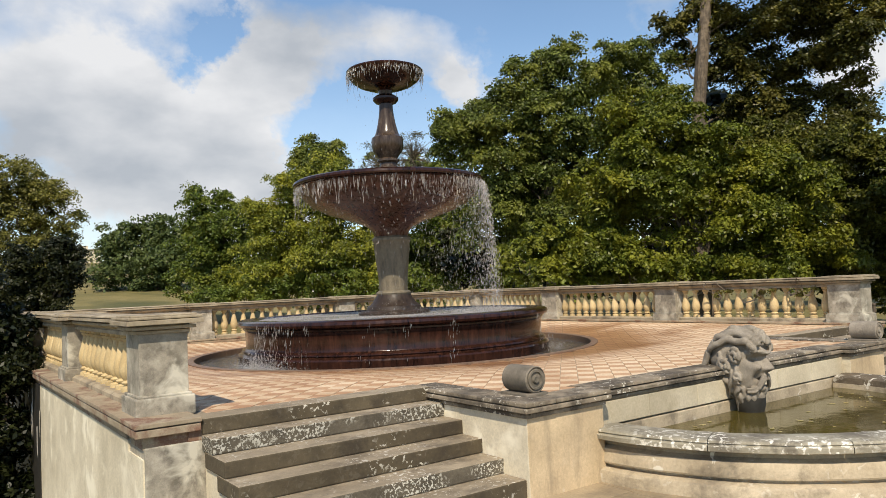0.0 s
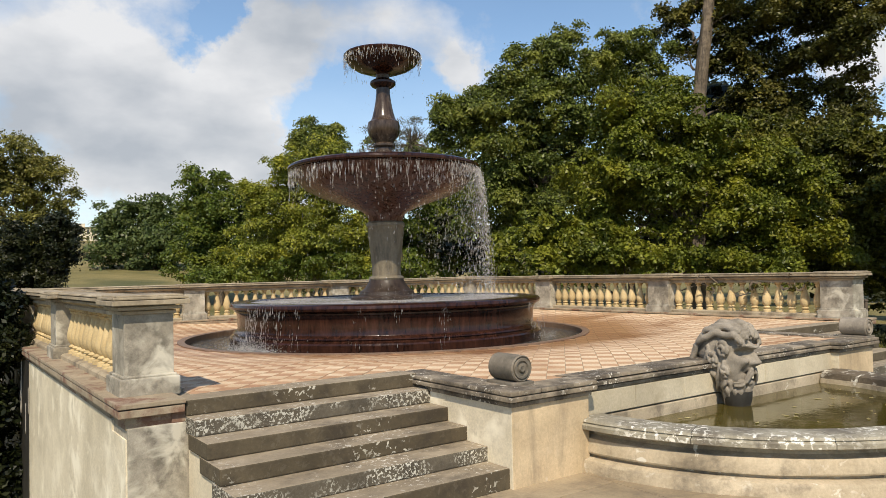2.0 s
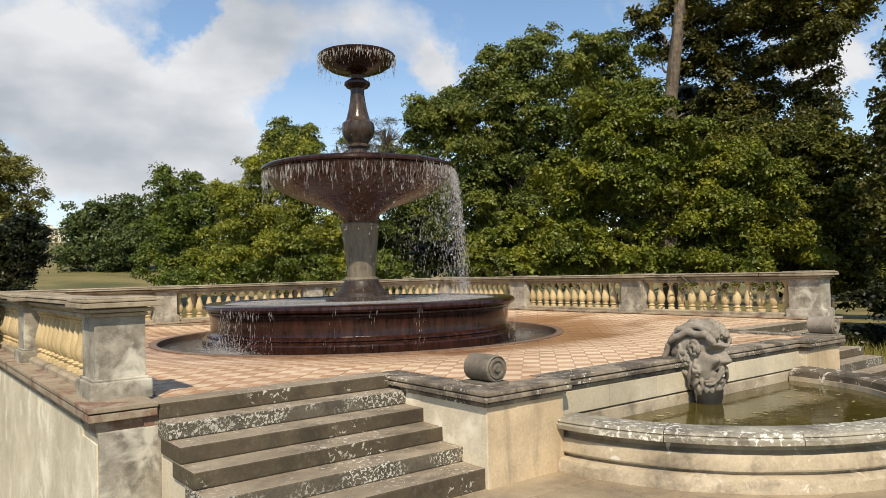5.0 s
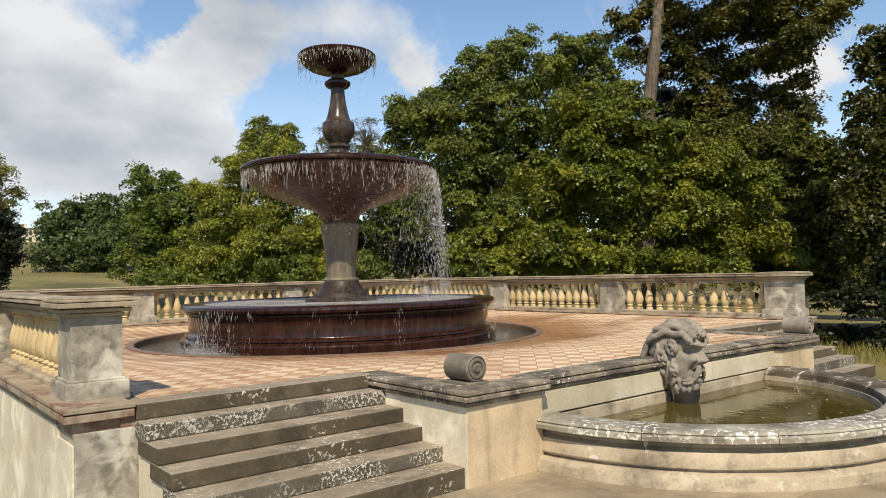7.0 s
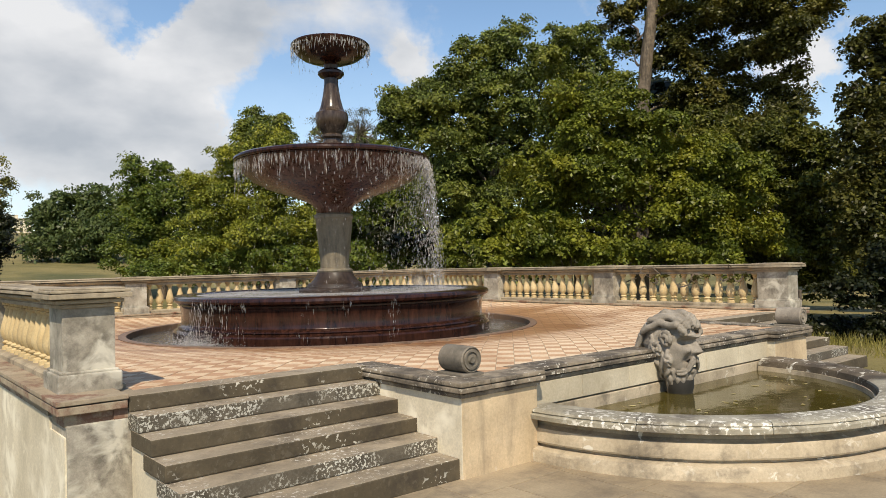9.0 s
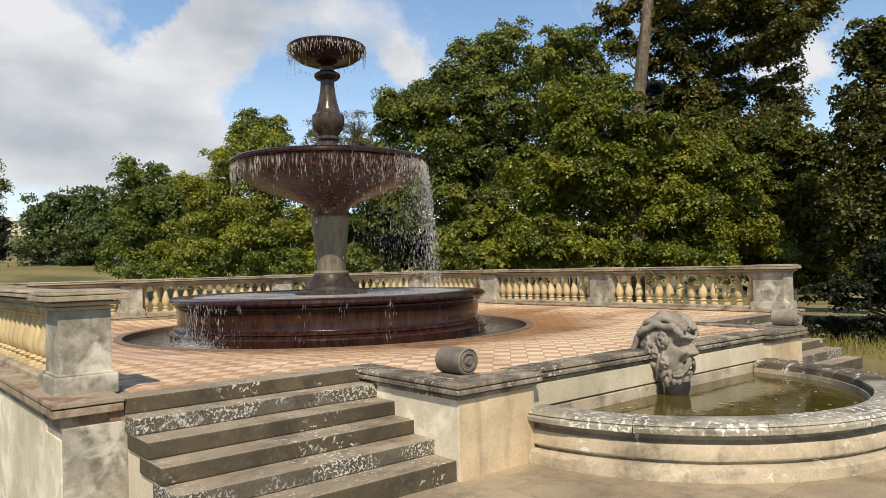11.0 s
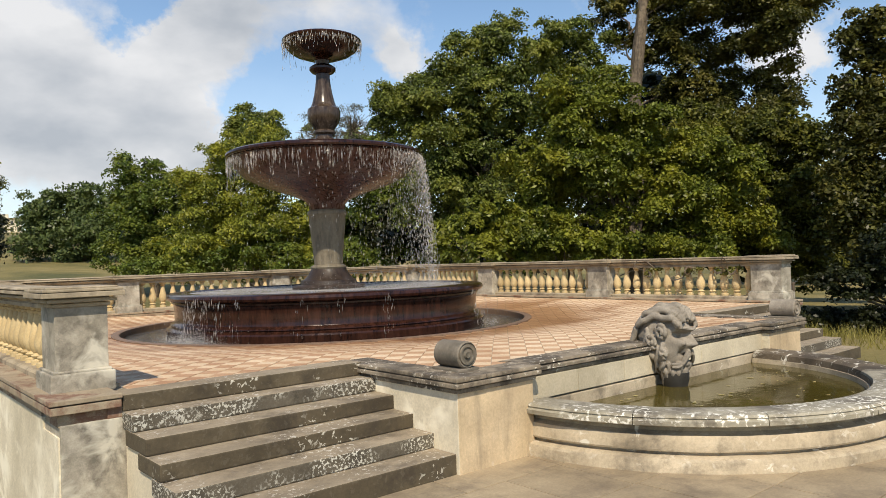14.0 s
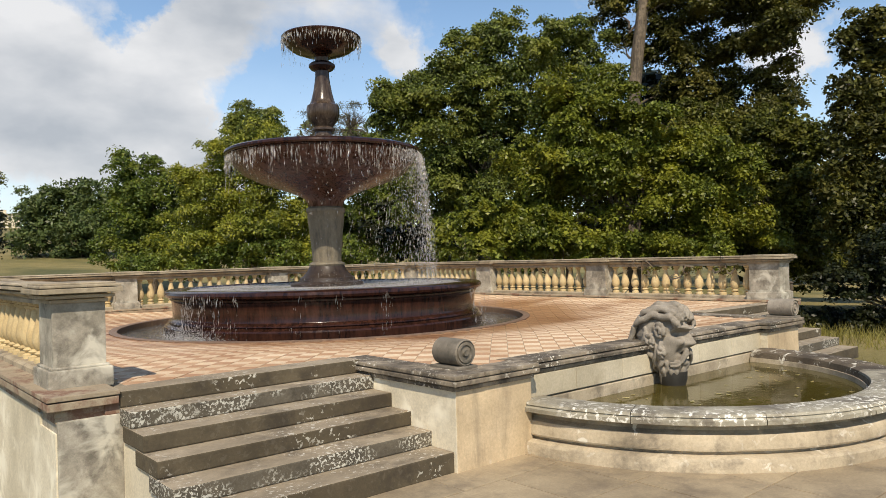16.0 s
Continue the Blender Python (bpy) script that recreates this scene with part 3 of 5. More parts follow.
def steps(x0, x1, label):
    e = empty("stone_steps", ((x0 + x1) / 2, -0.8, GROUND), label, "steps", "terrace steps")
    for k in range(1, 7):
        y_front = 0.0 if k == 1 else -0.263 - TREAD * (k - 2)
        top = -RISE * (k - 1)
        bottom = top - RISE - (0.06 if k == 6 else 0)
        depth = 0.34 if k == 1 else 0.55
        half = (x1 - x0) / 2
        bm = bmesh.new()
        add_box(bm, (-half + 0.002, y_front + 0.8, bottom - GROUND + 0.004), (half - 0.002, y_front + 0.8 + depth, top - GROUND), 0.014)
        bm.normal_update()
        # upward faces paler, upright ones dark with dirt and painted shade
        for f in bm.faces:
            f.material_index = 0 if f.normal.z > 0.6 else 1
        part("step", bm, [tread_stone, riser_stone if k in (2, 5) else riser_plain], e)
    return e


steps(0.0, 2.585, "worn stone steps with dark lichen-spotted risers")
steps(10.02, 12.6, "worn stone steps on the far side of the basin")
for x0, x1 in ((0.03, 2.58), (10.03, 12.58)):
    tagged(part("wall_under_steps", extrude_profile([(0.3, -3.0), (0.3, -0.16), (0.05, -0.16), (-0.2, -0.31), (-0.53, -0.46), (-0.86, -0.61), (-1.19, -0.76), (-1.5, -0.95), (-1.5, -3.0)], (x0, x1), 'x'), wall_plaster), "cream plastered flank under the steps", "wall", kind="structure")


# ---- front wall, pedestals, scrolls ----
def pedestal(x0, x1, side):
    """The projecting end of the front wall; side: -1 with its free flank to the left, 1 to the right."""
    lo = bmesh.new()
    add_box(lo, (x0, -1.62, GROUND - 0.1), (x1, 0.6, -0.165), 0.012)
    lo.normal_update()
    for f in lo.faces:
        # faces turned along x take the paler cream, all others ochre
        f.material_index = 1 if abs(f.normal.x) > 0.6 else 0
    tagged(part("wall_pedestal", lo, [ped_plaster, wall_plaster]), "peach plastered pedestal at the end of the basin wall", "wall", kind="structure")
    c = bmesh.new()
    add_box(c, (x0 - 0.022, -1.645, -0.172), (x1 + 0.022, 0.30, -0.128), 0.012)
    add_box(c, (x0 + 0.02, -1.600, -0.130), (x1 - 0.02, 0.30, -0.112), 0.0)
    flank = (x0 - 0.075, x0 + 0.33) if side < 0 else (x1 - 0.33, x1 + 0.075)
    front = (x0 + 0.334, x1 + 0.06) if side < 0 else (x0 - 0.06, x1 - 0.334)
    for bounds, grow in (((flank[0], -1.70, flank[1], -0.62), 0.0), ((flank[0] + 0.006, -0.615, flank[1], 0.36), 0.003), ((front[0], -1.695, front[1], -1.30), 0.002)):
        add_box(c, (bounds[0], bounds[1], -0.113), (bounds[2], bounds[3], -0.066 - grow), 0.010)
        add_box(c, (bounds[0] + 0.055, bounds[1] + 0.055, -0.068), (bounds[2] - 0.004, bounds[3] - 0.004, -0.056), 0.0)
        add_box(c, (bounds[0] + 0.008, bounds[1] + 0.008, -0.057), (bounds[2], bounds[3], -0.012 - grow), 0.012)
    tagged(part("trim_pedestal_coping", c, coping_stone), "dark weathered coping slabs with white lichen", "coping", kind="structure")


X_P0, X_P1 = 2.585, 3.65
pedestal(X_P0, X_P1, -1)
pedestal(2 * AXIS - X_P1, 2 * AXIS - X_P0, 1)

# wall behind the basin: coping, frieze with upright block joints, proud lower course
W0, W1 = X_P1 + 0.002, 2 * AXIS - X_P1 - 0.002
tagged(part("wall_basin_lower", box((W0, -1.500, GROUND - 0.1), (W1, 0.3, -0.448), 0.012), basin_stone), "pale stone wall behind the basin", "wall", kind="structure")
frieze = tagged(part("wall_basin_upper", box((W0, -1.455, -0.446), (W1, 0.3, -0.17)), mortar), "cream stone blocks between basin and coping", "wall", kind="structure")
n_blocks = 6
block_mesh = None
for i in range(n_blocks):
    w = (W1 - W0) / n_blocks
    if block_mesh is None:
        ob = part("stone_block", box((-w / 2 + 0.003, -0.045, -0.125), (w / 2 - 0.003, 0.0, 0.122), 0.006), stone("frieze_block", (0.80, 0.71, 0.53), (0.66, 0.57, 0.40), (0.44, 0.37, 0.25), stain_at=(0.58, 0.74), vary=0.2))
        block_mesh = ob.data
    else:
        ob = new("stone_block", block_mesh)
    ob.parent = frieze
    ob.location = (W0 + (i + 0.5) * w, -1.46, -0.300)
for i in range(5):
    w = (W1 - W0 + 0.0) / 5
    a, b = W0 + i * w + 0.002, W0 + (i + 1) * w - 0.002
    c = worn_run([(-1.0, -0.172), (-1.500, -0.172), (-1.512, -0.150), (-1.514, -0.128), (-1.462, -0.126), (-1.462, -0.112), (-1.548, -0.110), (-1.552, -0.078), (-1.540, -0.068),
                  (-1.450, -0.066), (-1.450, -0.052), (-1.516, -0.050), (-1.512, -0.022), (-1.490, -0.012), (-1.17, -0.010), (-1.0, -0.05)], (a, b), 'x', i, 0.016)
    if i == 0:
        cop = tagged(part("trim_wall_coping", c, coping_stone), "stepped weathered stone coping along the basin wall", "coping", kind="structure")
    else:
        part("coping_stone", c, coping_stone, cop)


def scroll(cx, y0, y1, r, label, mat=scroll_stone):
    e = empty("stone_scroll", (cx, (y0 + y1) / 2, -0.02), label, "scroll ornament", "scrolls")
    half = (y1 - y0) / 2
    part("slab", box((-r * 1.05, -half - 0.02, 0.0), (r * 1.05, half + 0.02, 0.035), 0.01), scroll_stone, e)
    prof = [(0.0, -half), (0.030, -half - 0.012), (0.040, -half), (0.045, -half + 0.010), (0.075, -half + 0.010), (0.080, -half - 0.006), (0.100, -half - 0.006),
            (0.105, -half + 0.010), (r - 0.018, -half + 0.008), (r - 0.012, -half - 0.004), (r, -half + 0.01), (r, half - 0.01), (r - 0.01, half), (0.0, half)]
    bm = lathe(prof, 32)
    bmesh.ops.rotate(bm, verts=bm.verts[:], cent=(0, 0, 0), matrix=Matrix.Rotation(radians(-90), 3, 'X'))
    bmesh.ops.translate(bm, verts=bm.verts[:], vec=(0, 0, r + 0.03))
    part("roll", bm, mat, e, smooth=True)
    return e


scroll(2.93, -1.40, -1.02, 0.138, "dark stone volute scroll lying on the pedestal coping")
scroll(9.93, -1.62, -1.22, 0.138, "pale grey stone volute scroll on the far pedestal coping", mask_stone)

# ---- semicircular basin ----
RB = 2.66
basin = empty("wall_fountain_basin", (AXIS, -1.53, GROUND), "half-round limestone basin with a lichened rim and murky water", "basin")
Z = GROUND
outer = [(RB + 0.085, Z - 0.05), (RB + 0.085, Z + 0.10), (RB + 0.075, Z + 0.125), (RB + 0.02, Z + 0.140), (RB - 0.045, Z + 0.146), (RB - 0.050, Z + 0.172), (RB + 0.010, Z + 0.182),
         (RB + 0.018, Z + 0.20), (RB + 0.012, Z + 0.31), (RB + 0.005, Z + 0.335), (RB - 0.05, Z + 0.345), (RB - 0.085, Z + 0.36), (RB - 0.095, Z + 0.43)]
wall_b = lathe([(r, z - GROUND) for r, z in outer] + [(RB - 0.09, 0.44), (RB - 0.40, 0.44), (RB - 0.44, 0.06)], 96, math.pi, 2 * math.pi)
for v in wall_b.verts:
    eat = 0.012 * noise.noise(Vector((v.co.x * 2.5, v.co.y * 2.5, v.co.z * 9.0))) + 0.006 * noise.noise(v.co * 11.0)
    v.co.x *= 1 - eat / RB
    v.co.y *= 1 - eat / RB
part("basin_wall", wall_b, basin_stone, basin, smooth=True, angle=25)
for i in range(7):
    a0, a1 = math.pi + math.pi * i / 7 + 0.0012, math.pi + math.pi * (i + 1) / 7 - 0.0012
    prof = [(RB - 0.09, 0.425), (RB + 0.070, 0.432), (RB + 0.098, 0.442), (RB + 0.102, 0.486), (RB + 0.075, 0.500), (RB + 0.072, 0.508), (RB + 0.085, 0.516), (RB + 0.070, 0.538),
            (RB + 0.02, 0.548), (RB - 0.30, 0.542), (RB - 0.355, 0.52), (RB - 0.37, 0.46), (RB - 0.33, 0.425), (RB - 0.09, 0.425)]
    bm = lathe(prof, 22, a0, a1)
    bmesh.ops.holes_fill(bm, edges=[e for e in bm.edges if e.is_boundary], sides=0)
    for v in bm.verts:
        g = noise.noise(Vector((v.co.x * 3.1, v.co.y * 3.1, v.co.z * 7.0 + i))) + 0.7 * noise.noise(v.co * 13.0)
        v.co.x *= 1 - 0.010 * g / RB
        v.co.y *= 1 - 0.010 * g / RB
        v.co.z -= 0.007 * max(g, 0.0)
    part("rim_stone", bm, brown_basin_stone if i >= 5 else basin_rim_stone, basin, "dark brown rim stone with white lichen" if i >= 5 else "", smooth=True, angle=35)
# inner face of the basin, dark brown down to the water
part("inner_face", lathe([(RB - 0.372, 0.50), (RB - 0.385, 0.44), (RB - 0.41, 0.10)], 64, math.pi, 2 * math.pi), brown_basin_stone, basin, "dark brown inner face", smooth=True)
wat = lathe([(0.0, 0.0), (RB - 0.33, 0.0)], 48, math.pi, 2 * math.pi)
w_ob = tagged(part("water_basin", wat, pond_water), "still murky olive water in the half-round basin", "water", kind="structure")
w_ob.location = (AXIS, -1.53, -0.575)


def floating_leaves():
    rl = random.Random(8)
    verts, faces = [], []
    for _ in range(46):
        a, r = math.pi + rl.uniform(0.15, math.pi - 0.15), 2.15 * math.sqrt(rl.uniform(0.1, 1))
        x, y, turn, ln = r * math.cos(a), r * math.sin(a), rl.uniform(0, 6.28), rl.uniform(0.02, 0.055)
        b = len(verts)
        for u, v, h in ((-1, 0, 0.004), (0, -0.5, 0.0), (1, 0, 0.006), (0, 0.5, 0.0)):
            verts.append((AXIS + x + ln * (u * math.cos(turn) - v * math.sin(turn)), -1.53 + y + ln * (u * math.sin(turn) + v * math.cos(turn)), -0.571 + h))
        faces.append((b, b + 1, b + 2, b + 3))
    me = bpy.data.meshes.new("floating_leaves")
    me.from_pydata(verts, [], faces)
    me.materials.append(leaf_mat("fallen_yellow_leaves", (0.30, 0.24, 0.10), (0.52, 0.44, 0.22), (0.40, 0.30, 0.12)))
    return tagged(new("floating_leaves", me), "fallen pale leaves floating on the basin water", "leaves", kind="stuff")


floating_leaves()


# ---- stone mask ----
def tube(bm, pts, r0, r1, seg=8):
    """A tapering lock through the points."""
    rings = []
    for i, p in enumerate(pts):
        k = i / (len(pts) - 1)
        d = (pts[min(i + 1, len(pts) - 1)] - pts[max(i - 1, 0)]).normalized()
        s = d.orthogonal().normalized()
        o = d.cross(s)
        r = (r0 + (r1 - r0) * k) * (0.55 + 0.45 * math.sin(min(k * 6, 1.5708)))
        rings.append([bm.verts.new(p + (s * math.cos(6.2832 * j / seg) + o * math.sin(6.2832 * j / seg)) * r) for j in range(seg)])
    for p, q in zip(rings, rings[1:]):
        for j in range(seg):
            bm.faces.new((p[j], p[(j + 1) % seg], q[(j + 1) % seg], q[j]))
    bm.faces.new(rings[0])
    bm.faces.new(rings[-1])


def curl(bm, centre, u, v, out, radius, turns, thick):
    """A flat spiral curl in the plane of u and v, its middle standing proud along out."""
    pts = []
    count = int(turns * 12)
    for i in range(count + 1):
        k = i / count
        a = k * turns * 6.2832
        r = radius * (1 - 0.82 * k)
        pts.append(centre + u * (r * math.cos(a)) + v * (r * math.sin(a)) + out * (0.05 * k))
    tube(bm, pts, thick, thick * 0.55)
    core = bmesh.ops.create_icosphere(bm, subdivisions=3, radius=1.0)["verts"]
    for w in core:
        p = w.co
        w.co = centre - out * 0.012 + u * (p.x * radius) + v * (p.y * radius) + out * (p.z * 0.034)


def stone_mask():
    bm = bmesh.new()
    rs = random.Random(12)
    # face
    bmesh.ops.create_icosphere(bm, subdivisions=6, radius=1.0)
    W, D, HT, HB = 0.235, 0.315, 0.36, 0.40
    for w in bm.verts:
        x, f, z = w.co.x, -w.co.y, w.co.z
        q = Vector((x * W * (1 - 0.22 * max(-z, 0)), -f * D * (1 - 0.06 * max(-z, 0)), z * (HT if z > 0 else HB)))
        fr = min(1.0, max(f, 0.0) * 1.7)
        def g(cx, cz, sx, sz):
            return math.exp(-((x - cx) / sx) ** 2 - ((z - cz) / sz) ** 2) * fr
        def two(cx, cz, sx, sz):
            return g(cx, cz, sx, sz) + g(-cx, cz, sx, sz)
        out = 0.085 * g(0, -0.05, 0.18, 0.10) + 0.085 * g(0, 0.12, 0.13, 0.20) + 0.040 * two(0.17, -0.05, 0.08, 0.06)
        out += 0.090 * two(0.26, 0.40, 0.30, 0.060) + 0.03 * g(0, 0.55, 0.5, 0.16)
        out -= 0.170 * two(0.42, 0.235, 0.22, 0.085)
        out += 0.055 * two(0.40, 0.215, 0.10, 0.035)
        out += 0.060 * two(0.46, 0.00, 0.17, 0.12) - 0.045 * two(0.42, -0.28, 0.14, 0.12)
        out -= 0.110 * g(0, -0.325, 0.24, 0.038)
        out += 0.055 * g(0, -0.385, 0.19, 0.035) + 0.07 * g(0, -0.60, 0.24, 0.12)
        w.co = q + Vector((x * 0.35, -f, 0)).normalized() * out if (x or f) else q
        w.co.z += 0.045
    # back of the head, let into the wall
    made = bmesh.ops.create_icosphere(bm, subdivisions=4, radius=1.0)["verts"]
    for w in made:
        p = w.co
        wave = 0.012 * math.sin(p.z * 9 + 3 * math.sin(p.y * 3))
        w.co = Vector((p.x * (0.235 + wave), 0.09 + p.y * (0.30 + wave), 0.13 + p.z * (0.27 + wave)))
    # hair swept back from the brow over the crown
    for i in range(9):
        u = -1 + 2 * i / 8
        x = 0.215 * u
        drop = 0.10 * u * u - 0.018 * (i % 2)
        j = rs.uniform(-0.012, 0.012)
        path = [Vector((x * 0.75, -0.315, 0.300 - drop)), Vector((x * 0.82, -0.300, 0.350 - drop)), Vector((x * 0.90, -0.235 + j, 0.405 - drop)), Vector((x, -0.115, 0.425 + j - drop)),
                Vector((x * 1.06 + j, 0.03, 0.425 - drop)), Vector((x * 1.10, 0.17, 0.385 - drop + j)), Vector((x * 1.10, 0.29, 0.29 - drop)), Vector((x * 1.05, 0.36, 0.15 - drop)), Vector((x, 0.37, 0.02 - drop))]
        fine_path = []
        for a, b in zip(path, path[1:]):
            fine_path += [a.lerp(b, k / 4) for k in range(4)]
        fine_path = [p + Vector((0.012 * math.sin(k * 0.55 + i), 0, 0.010 * math.sin(k * 0.9 + 2 * i))) for k, p in enumerate(fine_path)]
        tube(bm, fine_path, 0.041, 0.034, 10)
    for i in range(5):
        u = -1 + 0.5 * i
        curl(bm, Vector((0.17 * u, -0.290 + 0.03 * u * u, 0.310 - 0.06 * u * u)), Vector((0.25 * u, -0.7, 0.3)).normalized(), Vector((0, 0.2, 1)), Vector((u, -1, 0)).normalized(), 0.046, 1.6, 0.020)
    yv, zv = Vector((0, 1, 0)), Vector((0, 0, 1))
    for side in (-1, 1):
        # large curls at temple and ear
        for y, z, r, turns in ((-0.085, 0.165, 0.088, 1.7), (0.06, 0.06, 0.085, 1.6), (-0.10, -0.06, 0.064, 1.5)):
            curl(bm, Vector((side * (0.236 - 0.12 * max(-y - 0.05, 0)), y, z)), yv, zv * (1 if z > 0.1 else -1), Vector((side, -0.25, 0)).normalized(), r, turns, 0.034)
        # thick wavy locks falling to the beard
        for y0, z0, ln, thick in ((0.17, 0.20, 0.40, 0.044), (0.02, 0.02, 0.36, 0.046), (-0.04, 0.06, 0.40, 0.038), (0.10, -0.02, 0.28, 0.042), (-0.03, -0.10, 0.24, 0.038), (0.09, 0.14, 0.34, 0.036)):
            ph = rs.uniform(0, 6.28)
            tube(bm, [Vector((side * (0.236 + 0.016 * math.sin(k * 8 + ph + 1) - 0.13 * k * k), y0 - 0.09 * k + 0.045 * math.sin(k * 7.5 + ph), z0 - ln * k)) for k in [i / 17 for i in range(18)]], thick, 0.014)
        # moustache sweeping down and out
        for dz in (0.0, 0.035):
            tube(bm, [Vector((side * (0.012 + 0.165 * k), -0.335 + 0.16 * k * k - dz * 0.2, -0.045 - dz - 0.15 * k + 0.022 * math.sin(k * 7))) for k in [i / 11 for i in range(12)]], 0.030, 0.012)
        # brows
        tube(bm, [Vector((side * (0.02 + 0.15 * k), -0.365 + 0.085 * k * k, 0.182 + 0.03 * math.sin(k * 2.8))) for k in [i / 8 for i in range(9)]], 0.022, 0.010)
    # beard in curling tufts
    for row, z0, ln, back in ((0, -0.165, 0.19, 0.0), (1, -0.235, 0.17, 0.02), (2, -0.290, 0.14, 0.05)):
        for az in range(-80, 81, 20):
            a = radians(az + (10 if row == 1 else 0) + rs.uniform(-4, 4))
            ph = rs.choice((0.0, 3.14))
            R = 0.225 - back
            tube(bm, [Vector((math.sin(a) * R * (0.88 - 0.26 * k) + 0.020 * math.sin(k * 6 + ph) * math.cos(a), -math.cos(a) * (R + 0.055) * (1 - 0.28 * k) - 0.010 * math.sin(k * 5), z0 - ln * k)) for k in [i / 11 for i in range(12)]], 0.040, 0.016)
    bmesh.ops.recalc_face_normals(bm, faces=bm.faces[:])
    ob = part("stone_mask", bm, mask_stone)
    # fuse the locks with the head, as carved from one block
    fuse = ob.modifiers.new("fuse", 'REMESH')
    fuse.mode, fuse.voxel_size = 'VOXEL', 0.0075
    soften = ob.modifiers.new("soften", 'SMOOTH')
    soften.factor, soften.iterations = 0.4, 1
    fused = bpy.data.meshes.new_from_object(ob.evaluated_get(bpy.context.evaluated_depsgraph_get()))
    ob.modifiers.clear()
    ob.data = fused
    fused.shade_smooth()
    if not fused.materials:
        fused.materials.append(mask_stone)
    fused.transform(Matrix.Diagonal((1.06, 1.0, 1.16, 1.0)))
    ob.location = (AXIS - 0.10, -1.60, -0.070)
    return tagged(ob, "carved grey stone bearded mask over the basin wall", "statue")


stone_mask()
spout = tagged(part("spout_block", lathe([(0.0, 0.0), (0.125, 0.0), (0.13, 0.10), (0.145, 0.20), (0.175, 0.30), (0.18, 0.40), (0.0, 0.40)], 24), near_black_stone, smooth=True), "dark wet stone bracket under the mask", "bracket")
spout.location = (AXIS - 0.10, -1.70, -0.80)

# ---- fountain ----
ftn = empty("tiered_fountain", (FX, FY, -0.30), "tall tiered fountain of wet dark brown stone", "fountain")


DROP = 0.13


def lift(z):
    """Heights above the foot sit a little lower than drawn."""
    return z - DROP * min(max((z - 1.1) / 1.1, 0.0), 1.0)


def turned(name, profile, mat, seg, label="", parent=ftn):
    return part(name, lathe([(r, lift(z) + 0.30) for r, z in profile], seg), mat, parent, label, smooth=True, angle=30)


turned("basin_base", [(3.40, -0.30), (3.40, -0.13), (3.38, -0.10), (3.34, -0.085), (3.31, -0.06), (3.33, -0.035), (3.31, -0.01), (3.28, 0.01), (3.25, 0.03)], wet_dark, 128)
turned("basin_side", [(3.25, 0.028), (3.235, 0.06), (3.24, 0.20), (3.25, 0.36), (3.27, 0.395), (3.29, 0.41), (3.29, 0.44)], wet_dark, 128)
rim_ob = turned("basin_rim", [(3.22, 0.438), (3.34, 0.455), (3.385, 0.485), (3.40, 0.525), (3.385, 0.575), (3.34, 0.60), (3.02, 0.605), (2.96, 0.57), (2.95, 0.30)], wet_dark, 128, "broad dark rim slick with water")
turned("basin_water", [(2.96, 0.575), (0.0, 0.575)], foam_sky_water, 96, "rippled water in the basin", rim_ob)
turned("foot", [(0.80, 0.45), (0.80, 0.62), (0.77, 0.65), (0.62, 0.67), (0.60, 0.75), (0.53, 0.79), (0.46, 0.87), (0.40, 0.96), (0.38, 1.02)], foot_stone, 48)
turned("stem", [(0.38, 1.00), (0.40, 1.04), (0.38, 1.07), (0.315, 1.10), (0.32, 1.30), (0.345, 1.60), (0.375, 1.90), (0.40, 2.15), (0.405, 2.30), (0.43, 2.34), (0.43, 2.40), (0.38, 2.44)], stem_stone, 48, "tapered grey-green stem")
bowl_ob = turned("large_bowl", [(0.38, 2.42), (0.40, 2.54), (0.48, 2.64), (0.72, 2.755), (1.06, 2.87), (1.44, 3.00), (1.76, 3.16), (1.95, 3.35), (2.03, 3.50), (2.05, 3.53), (2.00, 3.56), (1.88, 3.58), (1.5, 3.35), (0.9, 3.2), (0.3, 3.15)], bowl_stone, 96, "broad red-brown bowl dripping water")
turned("bowl_rim", [(2.03, 3.525), (2.09, 3.53), (2.105, 3.545), (2.10, 3.558), (2.13, 3.568), (2.145, 3.60), (2.135, 3.645), (2.08, 3.675), (1.94, 3.67), (1.90, 3.60)], wet_dark, 96, "dark rolled rim of the bowl", bowl_ob)
turned("bowl_water", [(1.91, 3.635), (0.0, 3.635)], pool_water, 64, "water brimming in the bowl", bowl_ob)
vase_ob = turned("baluster_stem", [(0.42, 3.55), (0.42, 3.70), (0.34, 3.73), (0.27, 3.80), (0.25, 3.90), (0.29, 3.94), (0.29, 3.99), (0.20, 4.03), (0.19, 4.10), (0.25, 4.14), (0.25, 4.18),
                         (0.21, 4.21), (0.24, 4.26), (0.32, 4.36), (0.36, 4.48), (0.365, 4.60), (0.35, 4.68), (0.30, 4.715), (0.285, 4.73), (0.25, 4.82), (0.205, 5.00), (0.175, 5.18), (0.155, 5.34), (0.155, 5.47)], vase_stone, 40, "vase-shaped dark stone stem")
turned("collar", [(0.165, 5.46), (0.24, 5.49), (0.29, 5.55), (0.29, 5.60), (0.22, 5.65), (0.15, 5.68), (0.16, 5.76), (0.20, 5.80)], wet_dark, 40, "double-ringed collar", vase_ob)
